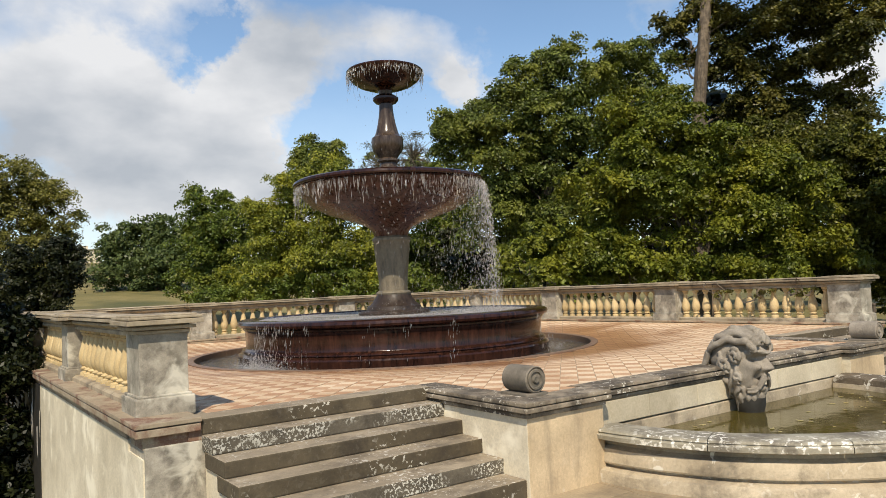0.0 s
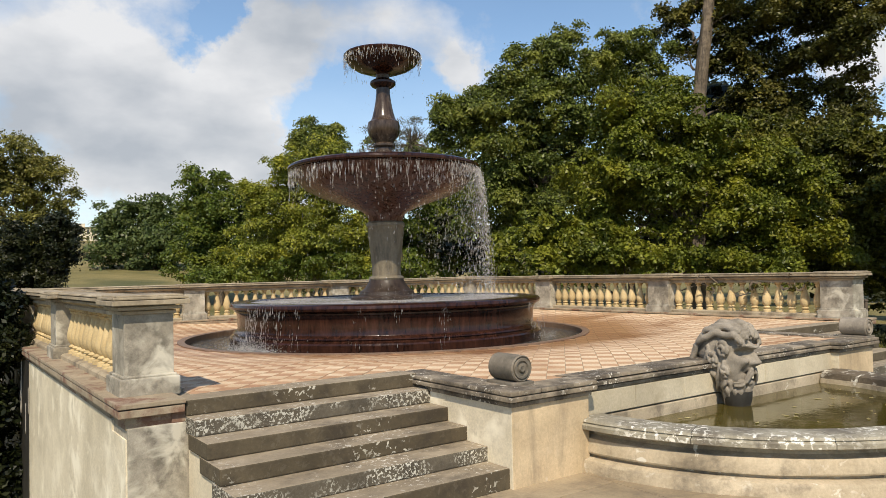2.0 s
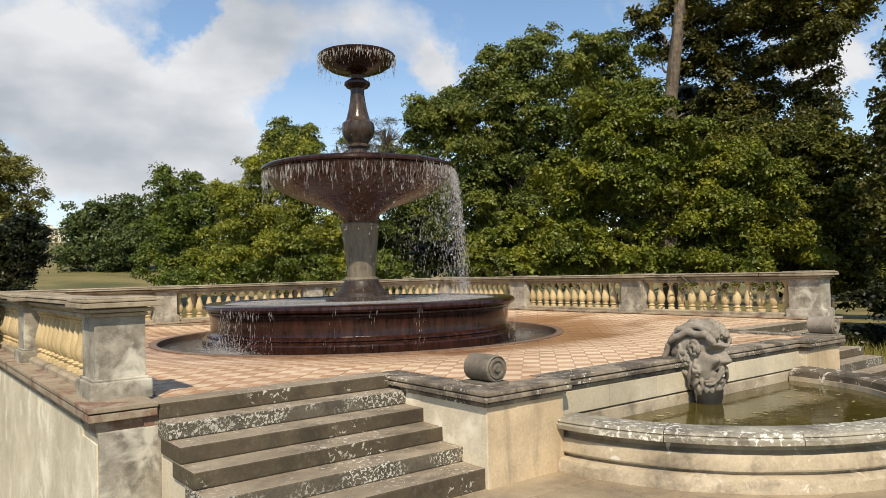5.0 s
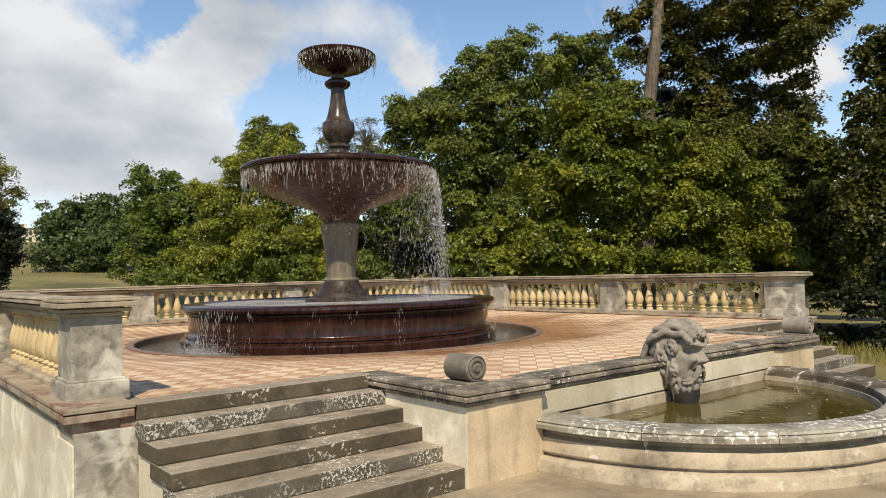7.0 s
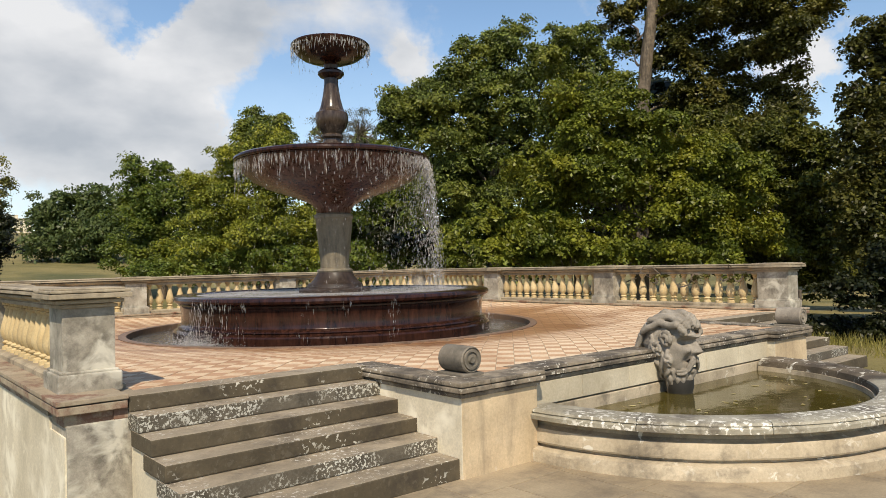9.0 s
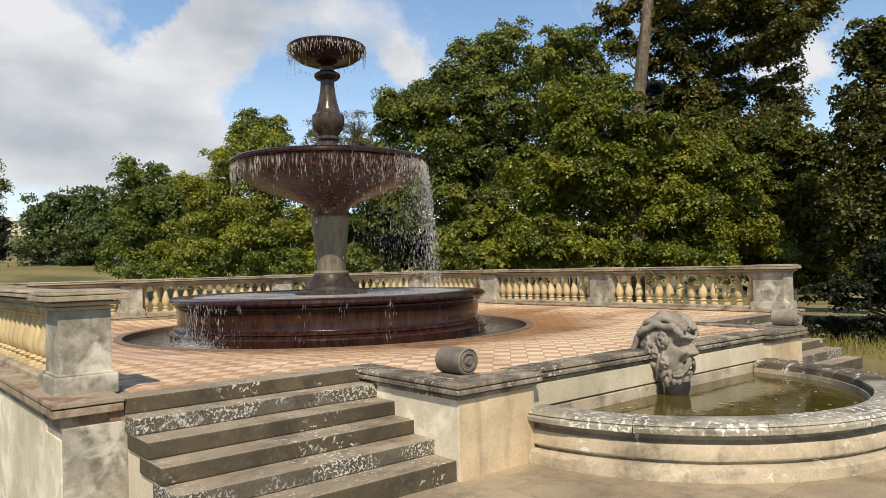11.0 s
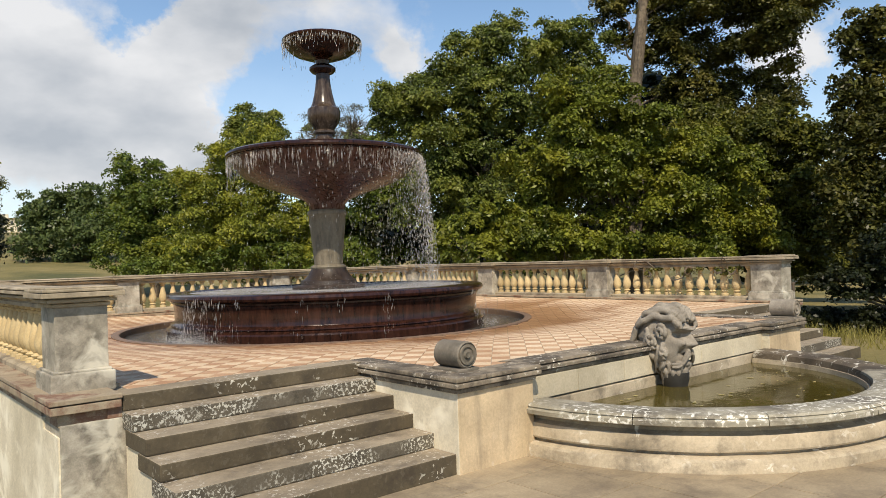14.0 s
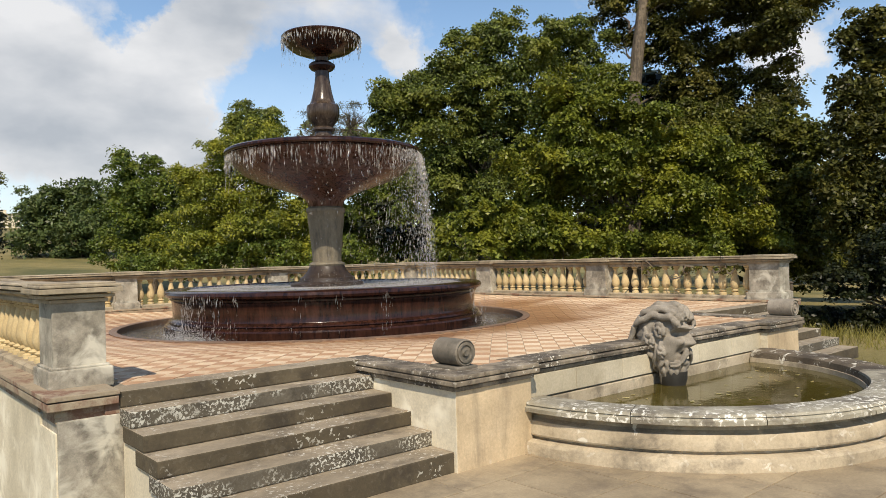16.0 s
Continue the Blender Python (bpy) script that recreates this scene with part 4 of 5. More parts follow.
small_ob = turned("small_bowl", [(0.18, 5.79), (0.40, 5.82), (0.62, 5.90), (0.76, 6.00), (0.83, 6.10), (0.865, 6.15), (0.875, 6.19), (0.85, 6.22), (0.78, 6.21), (0.5, 6.1), (0.0, 6.05)], wet_dark, 64, "small shallow top bowl dripping water")
turned("nozzle", [(0.05, 6.05), (0.05, 6.26), (0.03, 6.28), (0.0, 6.28)], wet_dark, 12, "short pipe nozzle", small_ob)

pool = tagged(part("water_pool", lathe([(0.0, 0.0), (POOL_R, 0.0)], 96), pool_water), "dark rippled water in the sunken ring pool", "water", kind="structure")
pool.location = (FX, FY, -0.285)
kerb = lathe([(POOL_R - 0.02, -0.45), (POOL_R - 0.02, -0.165), (POOL_R, -0.155), (POOL_R + 0.02, -0.155), (POOL_R + 0.13, -0.160), (POOL_R + 0.13, -0.3)], 128)
k_ob = tagged(part("trim_pool_edge", kerb, wet_stone("damp_edge_stone", (0.30, 0.20, 0.13), (0.16, 0.10, 0.07), 0.5), smooth=True, angle=30), "damp brown stone edge round the pool", "edging", kind="structure")
k_ob.location = (FX, FY, 0)


# ---- trees ----
def leaf_cloud(lobes, count, size, seed, clump=0.32, flat=0.0, droop=0.0, per=42):
    """Leaves gathered in clumps over the skin and inside of the lobes."""
    rng = np.random.default_rng(seed)
    lobes = np.array(lobes, float)
    lobes[:, 3:] *= 1.07
    # every lobe breaks up into boughs that stand out from it
    boughs = []
    for x, y, z, rx, rz in lobes:
        for _ in range(13):
            d = rng.normal(size=3)
            d /= np.linalg.norm(d)
            k = rng.uniform(0.66, 1.0)
            s = rng.uniform(0.17, 0.36)
            boughs.append((x + d[0] * rx * k, y + d[1] * rx * k, z + d[2] * rz * k, rx * s, rz * s * 0.8))
        boughs.append((x, y, z, rx * 0.58, rz * 0.58))
    lobes = np.array(boughs)
    c, rx, rz = lobes[:, :3], lobes[:, 3], lobes[:, 4]
    weight = rx * rx + 2 * rx * rz
    n_cl = max(count // per, 1)
    pick = rng.choice(len(lobes), n_cl, p=weight / weight.sum())
    d = rng.normal(size=(n_cl, 3))
    d /= np.linalg.norm(d, axis=1)[:, None]
    d[:, 2] = np.where(rng.uniform(size=n_cl) < 0.7, np.abs(d[:, 2]), d[:, 2])
    rad = rng.uniform(0.0, 1.0, n_cl) ** 0.25
    rad *= 1 + 0.22 * rng.normal(size=n_cl).clip(-1, 1.0) * (rad > 0.7)
    ext = np.stack([rx, rx, rz], 1)[pick]
    cc = c[pick] + d * rad[:, None] * ext
    own = np.repeat(np.arange(n_cl), per)
    n = len(own)
    # each clump is a small dome of leaves, open and dark beneath
    axis = d * (0.55 - 0.35 * flat) + np.array([0.0, 0.0, 0.8])
    axis /= np.linalg.norm(axis, axis=1)[:, None]
    e1 = np.cross(axis, rng.normal(size=(n_cl, 3)))
    e1 /= np.linalg.norm(e1, axis=1)[:, None]
    e2 = np.cross(axis, e1)
    reach = clump * rng.uniform(0.6, 1.75, n_cl)[own]
    rho, th = np.sqrt(rng.uniform(size=n)) * (1 + 0.15 * rng.normal(size=n)), rng.uniform(0, 2 * np.pi, n)
    side = e1[own] * np.cos(th)[:, None] + e2[own] * np.sin(th)[:, None]
    up = axis[own]
    off = side * (rho * reach)[:, None] + up * (reach * (0.16 - (0.42 + droop) * rho ** 2 + 0.17 * rng.normal(size=n)))[:, None]
    p = cc[own] + off
    nor = up * 0.8 + side * (0.7 * rho)[:, None] + rng.normal(size=(n, 3)) * 0.58
    nor /= np.linalg.norm(nor, axis=1)[:, None]
    t = np.cross(nor, rng.normal(size=(n, 3)))
    t /= np.linalg.norm(t, axis=1)[:, None]
    b = np.cross(nor, t)
    s = size * rng.uniform(0.5, 1.2, n)[:, None]
    quad = np.stack([p - t * s, p + b * s * 0.55 - nor * s * 0.12, p + t * s, p - b * s * 0.55 - nor * s * 0.12], 1).reshape(-1, 3)
    me = bpy.data.meshes.new("crown")
    me.vertices.add(n * 4)
    me.vertices.foreach_set("co", quad.astype(np.float32).ravel())
    me.loops.add(n * 4)
    me.loops.foreach_set("vertex_index", np.arange(n * 4, dtype=np.int32))
    me.polygons.add(n)
    me.polygons.foreach_set("loop_start", np.arange(0, n * 4, 4, dtype=np.int32))
    me.update(calc_edges=True)
    return me


def limb(bm, a, b, r0, r1, bend=0.0, seg=8, steps_=5, seed=0):
    a, b = Vector(a), Vector(b)
    axis = (b - a).normalized()
    side = axis.orthogonal().normalized()
    other = axis.cross(side)
    rings = []
    for i in range(steps_ + 1):
        k = i / steps_
        c = a.lerp(b, k) + (side * math.sin(k * 3.1 + seed) + other * math.cos(k * 2.3 + seed * 2) - other) * bend * (1 - (2 * k - 1) ** 2)
        r = r0 + (r1 - r0) * k
        rings.append([bm.verts.new(c + (side * math.cos(6.2832 * j / seg) + other * math.sin(6.2832 * j / seg)) * r * (1 + 0.12 * math.sin(j * 2.1 + i))) for j in range(seg)])
    for p, q in zip(rings, rings[1:]):
        for j in range(seg):
            bm.faces.new((p[j], p[(j + 1) % seg], q[(j + 1) % seg], q[j]))


def tree(name, lobes, count, size, mat, label, seed, category="tree", trunk_r=0.28, base=None, trunk_mat=None, base_z=-2.0, trunk_top=None, **kw):
    lobes = [tuple(map(float, q)) for q in lobes]
    cx = sum(q[0] * q[3] for q in lobes) / sum(q[3] for q in lobes)
    cy = sum(q[1] * q[3] for q in lobes) / sum(q[3] for q in lobes)
    if base:
        cx, cy = base
    e = empty(name, (cx, cy, base_z), label, category)
    me = leaf_cloud(lobes, count, size, seed, **kw)
    me.transform(Matrix.Translation((-cx, -cy, -base_z)))
    me.materials.append(mat)
    crown = new("crown", me)
    crown.parent = e
    top = max(q[2] for q in lobes)
    bm = bmesh.new()
    if trunk_r:
        fork = base_z + (top - base_z) * 0.55
        if trunk_top:
            limb(bm, (0, 0, fork - base_z - 0.3), (1.0, -0.5, trunk_top - base_z), trunk_r * 0.8, trunk_r * 0.45, 0.22, 10, 12, seed)
        limb(bm, (0, 0, -0.1), (0.1, 0, fork - base_z), trunk_r * 1.25, trunk_r * 0.7, 0.12, 10, 6, seed)
        bmesh.ops.recalc_face_normals(bm, faces=bm.faces[:])
        part("trunk", bm, trunk_mat or bark, e, smooth=True)
        bm = bmesh.new()
        for i, q in enumerate(lobes):
            if trunk_top and math.hypot(q[0] - cx, q[1] - cy) > 3.6:
                continue
            start = (0.06, 0, (fork - base_z) * (0.55 + 0.45 * ((i * 37) % 10) / 10))
            if trunk_top:
                start = (0.15, 0.1, max(q[2] - base_z - 1.2, 1.0))
            limb(bm, start, (q[0] - cx, q[1] - cy, q[2] - base_z + q[4] * 0.3), trunk_r * (0.14 if trunk_top else 0.42), 0.03, 0.25, 6, 5, seed + i)
        if name == "dead_tree":
            rt = random.Random(seed)
            for i in range(170):
                q = lobes[i % len(lobes)]
                d = Vector((rt.uniform(-1, 1), rt.uniform(-1, 1), rt.uniform(-0.4, 1))).normalized()
                o = Vector((q[0] - cx, q[1] - cy, q[2] - base_z - q[4] * 0.4))
                tip = o + Vector((d.x * q[3], d.y * q[3], d.z * q[4] * 1.5)) * rt.uniform(0.6, 1.05)
                limb(bm, o + (tip - o) * rt.uniform(0.0, 0.4), tip, 0.028, 0.008, 0.08, 4, 4, i)
        bmesh.ops.recalc_face_normals(bm, faces=bm.faces[:])
        part("branchwork", bm, bark_pale if name == "dead_tree" else bark, e, smooth=True)
    return e


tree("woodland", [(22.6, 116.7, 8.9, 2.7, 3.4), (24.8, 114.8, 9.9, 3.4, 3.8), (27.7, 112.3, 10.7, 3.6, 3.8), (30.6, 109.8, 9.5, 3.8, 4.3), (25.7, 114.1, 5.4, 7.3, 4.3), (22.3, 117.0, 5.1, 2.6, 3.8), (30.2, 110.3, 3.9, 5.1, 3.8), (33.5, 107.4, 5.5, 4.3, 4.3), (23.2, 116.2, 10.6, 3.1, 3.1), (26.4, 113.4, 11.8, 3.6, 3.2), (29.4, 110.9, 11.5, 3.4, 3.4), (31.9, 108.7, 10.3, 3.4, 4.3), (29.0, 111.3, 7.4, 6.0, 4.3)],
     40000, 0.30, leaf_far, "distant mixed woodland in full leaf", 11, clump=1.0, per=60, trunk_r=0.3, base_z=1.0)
# dark backing added to close sky holes in the garden trees
tree("backing_wood", [(31.6, 45.9, 7.4, 3.4, 4.8), (35.3, 42.7, 8.7, 3.9, 5.8), (39.7, 38.9, 8.6, 4.3, 6.3), (44.5, 34.9, 8.4, 4.8, 6.3), (49.2, 30.8, 7.2, 4.8, 6.7), (54.0, 26.8, 6.6, 4.8, 6.7), (58.7, 22.7, 5.9, 4.3, 5.8), (62.7, 19.3, 3.9, 3.9, 3.9), (66.0, 16.5, 3.7, 3.4, 4.8), (28.6, 48.4, 4.2, 3.4, 2.9), (25.0, 51.6, 2.9, 3.9, 1.9), (32.3, 45.4, 2.1, 4.3, 2.4), (42.5, 36.6, 2.2, 7.7, 2.4), (51.7, 28.8, 1.9, 7.7, 2.4), (60.1, 21.6, 1.1, 6.7, 2.4)],
     40000, 0.28, leaf_dark, "dark woodland backing added behind the garden trees", 12, clump=0.7)
tree("understorey_shrub", [(12.2, 38.9, 1.2, 1.7, 0.8), (14.8, 36.7, 1.3, 1.9, 1.0), (17.4, 34.4, 1.2, 2.1, 1.1), (20.0, 32.2, 1.2, 2.1, 1.2), (22.6, 30.0, 1.3, 2.2, 1.4), (24.9, 28.0, 1.4, 2.1, 1.6), (18.7, 33.3, 2.0, 2.1, 1.4)],
     36000, 0.11, leaf_mid, "green understorey shrubs beneath the trees", 13, clump=0.35, trunk_r=0.05)
tree("oak_tree", [(18.3, 57.3, 8.8, 2.3, 2.0), (19.7, 56.0, 7.1, 2.7, 2.7), (17.8, 57.7, 5.5, 2.7, 2.7), (20.6, 55.3, 4.0, 3.4, 3.1), (17.6, 57.9, 2.6, 2.9, 2.2), (21.6, 54.5, 2.0, 2.9, 1.9)],
     52000, 0.15, leaf_mid, "round-crowned green oak tree", 14, clump=0.5)
tree("lime_tree", [(17.5, 36.8, 8.1, 1.8, 1.4), (19.0, 35.5, 8.6, 1.8, 1.4), (16.7, 37.6, 6.2, 2.0, 1.8), (18.6, 36.0, 6.0, 2.9, 2.5), (20.2, 34.6, 6.3, 2.1, 2.5), (17.5, 37.0, 3.1, 3.2, 2.3), (20.4, 34.4, 3.0, 2.9, 2.5), (15.5, 38.6, 2.5, 2.1, 1.8), (21.8, 33.3, 1.9, 2.5, 1.8)],
     110000, 0.10, leaf_lime, "yellow-green lime tree in sun", 15, clump=0.4)
tree("pine_tree", [(24.0, 47.0, 12.7, 1.4, 1.3), (25.2, 46.0, 11.9, 1.7, 1.3), (23.3, 47.6, 11.8, 1.0, 0.9), (24.4, 46.7, 10.8, 2.3, 1.4)],
     16000, 0.13, leaf_dark, "dark pine crown rising behind the lime", 16, clump=0.5)
tree("dead_tree", [(20.9, 31.3, 9.2, 1.4, 1.0), (22.4, 30.0, 9.5, 1.4, 1.2), (21.6, 30.7, 8.0, 2.1, 1.2)],
     11000, 0.05, leaf_twig, "bare greyish twiggy tree behind the fountain", 17, clump=0.26, per=14, trunk_r=0.16, trunk_mat=bark_pale)
tree("beech_tree", [(25.1, 35.7, 5.4, 3.1, 3.5), (26.5, 34.5, 2.3, 3.1, 2.7), (28.1, 33.1, 6.1, 2.7, 3.5), (23.9, 36.8, 2.8, 2.3, 2.3)],
     48000, 0.13, leaf_mid, "green beech tree behind the fountain", 18, clump=0.5)
tree("maple_tree", [(20.2, 21.3, 9.3, 1.6, 1.1), (21.8, 20.0, 9.7, 1.7, 1.3), (22.6, 19.3, 11.3, 1.4, 1.3), (23.8, 18.3, 12.1, 1.5, 1.2), (23.1, 18.9, 9.9, 2.2, 1.7), (25.8, 16.6, 11.6, 1.8, 1.3), (25.0, 17.2, 10.1, 2.2, 1.7), (21.0, 20.8, 7.3, 2.5, 2.0), (23.1, 18.9, 7.2, 2.8, 2.2), (21.3, 20.5, 4.6, 2.5, 2.2), (23.5, 18.7, 4.3, 2.5, 2.2), (19.7, 21.8, 8.1, 1.0, 1.3), (27.0, 15.6, 10.6, 1.3, 1.7)],
     170000, 0.092, leaf_dark, "tall dark green maple tree", 19, clump=0.34)
tree("sycamore_tree", [(19.8, 11.2, 7.1, 1.3, 1.0), (21.1, 10.1, 7.3, 1.3, 1.0), (20.0, 11.1, 5.5, 1.9, 1.6), (21.8, 9.5, 5.5, 1.7, 1.6), (23.1, 8.4, 4.8, 1.6, 1.4), (19.0, 12.0, 4.2, 1.5, 1.5), (20.8, 10.4, 3.5, 2.2, 1.7), (22.8, 8.8, 3.0, 2.2, 1.7), (24.3, 7.5, 4.0, 1.6, 1.5), (24.6, 7.2, 2.0, 1.7, 1.4), (19.1, 11.9, 2.2, 1.7, 1.3)],
     165000, 0.083, leaf_bright, "sunlit green sycamore behind the balustrade", 20, clump=0.28, flat=0.3, droop=0.12)
tree("laurel_bush", [(15.6, 13.5, 1.9, 0.8, 0.9), (16.6, 12.7, 2.4, 1.2, 1.0), (17.8, 11.7, 2.2, 1.3, 1.0), (19.0, 10.7, 1.7, 1.3, 0.8), (17.1, 12.3, 1.4, 1.7, 0.7), (20.3, 9.6, 1.4, 1.3, 0.6), (22.2, 8.0, 1.2, 1.7, 0.6)],
     40000, 0.085, leaf_bright, "bright green bush along the balustrade", 21, clump=0.24, trunk_r=0.06)
tree("cedar_tree", [(30.51, 7.84, 10.82, 0.98, 0.54), (30.62, 7.25, 11.31, 0.98, 0.44), (31.19, 8.02, 7.77, 0.83, 0.44), (30.88, 8.79, 7.49, 0.98, 0.64), (29.99, 10.52, 7.57, 1.10, 0.73), (29.44, 11.67, 7.04, 0.98, 0.73), (29.27, 13.16, 12.97, 1.46, 0.97), (30.22, 11.58, 12.98, 1.7, 0.97), (31.13, 10.07, 12.73, 1.7, 0.97), (31.97, 8.59, 12.34, 1.46, 0.73), (32.34, 7.44, 12.74, 1.46, 0.61), (29.97, 13.06, 11.1, 1.21, 0.97), (30.82, 11.72, 10.92, 1.46, 0.97), (31.57, 10.38, 10.85, 1.46, 0.85), (32.22, 9.03, 10.9, 1.09, 0.49), (32.77, 8.39, 9.89, 0.78, 0.34), (30.61, 12.9, 9.18, 1.21, 0.97), (31.43, 11.55, 9.02, 1.33, 0.97), (32.13, 10.17, 9.1, 1.21, 0.85), (32.76, 9.11, 8.56, 0.87, 0.53), (32.99, 8.39, 8.99, 0.63, 0.22), (28.16, 14.68, 13.18, 1.09, 0.97), (28.56, 14.87, 11.74, 0.73, 0.61), (32.08, 11.09, 7.05, 1.46, 0.97), (32.77, 9.73, 7.03, 1.21, 0.85), (33.23, 8.86, 6.66, 0.73, 0.49), (29.39, 11.93, 14.55, 2.18, 0.97), (31.09, 9.17, 14.05, 2.18, 0.97)],
     120000, 0.10, leaf_conifer, "tall dark cedar with a pale bare trunk", 22, clump=0.34, flat=1.0, droop=0.3, trunk_r=0.42, trunk_mat=bark_pale, base=(27.84, 13.74), trunk_top=19.0)
tree("yew_tree", [(23.7, 2.5, 3.6, 0.82, 0.82), (23.8, 1.8, 5.0, 0.91, 0.91), (24.0, 1.9, 2.3, 1.09, 0.91), (23.7, 2.7, 1.8, 0.73, 0.73), (24.1, 1.8, 0.8, 0.91, 0.73), (23.5, 2.5, 4.9, 0.45, 0.45), (23.3, 2.5, 6.4, 0.40, 0.55), (24.3, 2.1, 8.1, 0.9, 1.0), (24.7, 1.8, 6.8, 1.1, 1.1), (24.2, 2.2, 6.1, 0.8, 0.8), (24.6, 1.9, 4.7, 0.9, 1.1), (24.9, 1.7, 3.0, 1.3, 1.5), (25.2, 1.3, 5.8, 1.1, 1.7)],
     52000, 0.09, leaf_conifer, "dark evergreen tree with hanging sprays", 23, clump=0.25, flat=1.0, droop=0.4, base=(26.3, 1.0))
tree("hornbeam_tree", [(27.59, 6.65, 6.52, 0.65, 0.57), (27.91, 6.13, 6.00, 0.74, 0.61), (28.23, 5.51, 5.59, 0.65, 0.52), (26.2, 9.3, 6.8, 0.98, 0.87), (26.8, 8.3, 6.0, 1.09, 0.98), (27.4, 7.3, 5.6, 1.09, 0.98), (28.0, 6.3, 5.1, 0.98, 0.87), (28.4, 5.3, 4.9, 0.87, 0.87), (26.4, 9.4, 4.8, 1.09, 0.98), (27.1, 8.3, 4.3, 1.20, 0.98), (27.7, 7.2, 3.9, 1.20, 0.98), (28.2, 6.0, 3.6, 1.20, 0.98), (28.7, 5.0, 3.3, 0.87, 0.98), (27.5, 7.8, 2.3, 1.31, 0.98), (28.1, 6.5, 2.0, 1.31, 0.98), (28.6, 5.4, 1.7, 1.09, 0.87), (31.9, 7.5, 1.0, 2.0, 1.2), (33.4, 6.3, 0.6, 2.0, 1.2), (30.6, 8.8, 1.5, 1.8, 1.3), (32.0, 7.5, 0.0, 1.5, 0.8)],
     90000, 0.095, leaf_shade, "olive-green hornbeam with drooping boughs", 24, clump=0.28, flat=0.8, droop=0.2, base=(36.0, 11.3))
# backing added so that gaps between the crowns look dark
tree("dark_leaf_backing", [(28.4, 24.6, 5.4, 2.04, 1.74), (30.7, 22.2, 5.3, 2.33, 2.04), (32.8, 19.7, 5.1, 2.33, 2.04), (34.7, 17.1, 4.9, 2.33, 2.04), (36.2, 14.8, 4.1, 2.33, 2.04), (29.4, 23.9, 2.0, 2.33, 1.16), (31.7, 21.4, 1.9, 2.33, 1.16), (33.7, 18.8, 1.8, 2.33, 1.16), (35.4, 16.2, 1.6, 2.33, 1.16), (31.8, 20.3, 8.5, 2.33, 1.74), (33.9, 17.5, 8.2, 2.33, 1.74), (26.4, 26.7, 2.5, 1.74, 1.45), (34.5, 16.0, 10.0, 1.74, 1.45), (37.3, 12.6, 4.6, 2.33, 2.04), (38.3, 10.3, 4.4, 2.33, 1.74), (39.2, 8.4, 3.7, 2.33, 2.04), (37.3, 12.8, 1.5, 2.33, 1.16), (38.5, 10.2, 1.4, 2.33, 1.16), (39.4, 8.0, 1.3, 2.33, 1.16), (24.3, 28.3, 3.2, 1.74, 1.45), (25.3, 27.5, 2.2, 1.74, 1.16), (27.3, 25.4, 6.5, 1.45, 1.45)],
     40000, 0.30, leaf_black, "near-black leaf backing added behind the garden trees", 33, clump=0.5)
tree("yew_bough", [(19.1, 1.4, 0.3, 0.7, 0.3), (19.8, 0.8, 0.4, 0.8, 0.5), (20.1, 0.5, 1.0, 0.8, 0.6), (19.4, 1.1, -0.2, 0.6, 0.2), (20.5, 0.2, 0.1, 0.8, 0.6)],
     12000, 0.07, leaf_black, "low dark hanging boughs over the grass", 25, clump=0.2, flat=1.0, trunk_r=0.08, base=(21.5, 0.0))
tree("chestnut_tree", [(3.4, 47.7, 9.7, 1.8, 1.3), (2.9, 48.2, 7.7, 2.4, 1.9), (4.8, 46.8, 7.6, 1.6, 1.7), (5.0, 46.8, 5.6, 1.5, 1.7), (2.9, 48.3, 4.9, 2.6, 2.2), (4.4, 47.4, 3.0, 2.4, 1.9), (2.6, 48.8, 2.0, 2.2, 1.9), (0.8, 49.8, 5.8, 2.6, 4.5)],
     80000, 0.105, leaf_olive, "broad olive-green chestnut tree", 26, clump=0.42)
# ivy and shrub: deep shade painted by their near-black leaves
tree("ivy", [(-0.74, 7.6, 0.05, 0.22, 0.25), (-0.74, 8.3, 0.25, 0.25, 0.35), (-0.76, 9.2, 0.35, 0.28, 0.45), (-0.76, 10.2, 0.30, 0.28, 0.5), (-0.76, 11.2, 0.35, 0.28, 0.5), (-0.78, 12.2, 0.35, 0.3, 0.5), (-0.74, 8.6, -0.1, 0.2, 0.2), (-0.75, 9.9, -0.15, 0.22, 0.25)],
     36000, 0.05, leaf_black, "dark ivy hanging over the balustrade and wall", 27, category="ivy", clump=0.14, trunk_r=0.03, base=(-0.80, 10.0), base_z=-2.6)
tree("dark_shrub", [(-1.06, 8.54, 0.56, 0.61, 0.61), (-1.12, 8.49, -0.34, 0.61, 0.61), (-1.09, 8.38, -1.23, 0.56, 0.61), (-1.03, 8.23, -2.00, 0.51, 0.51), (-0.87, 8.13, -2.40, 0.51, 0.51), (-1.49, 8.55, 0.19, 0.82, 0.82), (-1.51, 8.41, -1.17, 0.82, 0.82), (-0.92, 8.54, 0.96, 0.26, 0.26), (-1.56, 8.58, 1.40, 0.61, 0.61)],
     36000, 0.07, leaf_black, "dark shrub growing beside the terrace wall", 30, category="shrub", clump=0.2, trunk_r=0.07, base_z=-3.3)


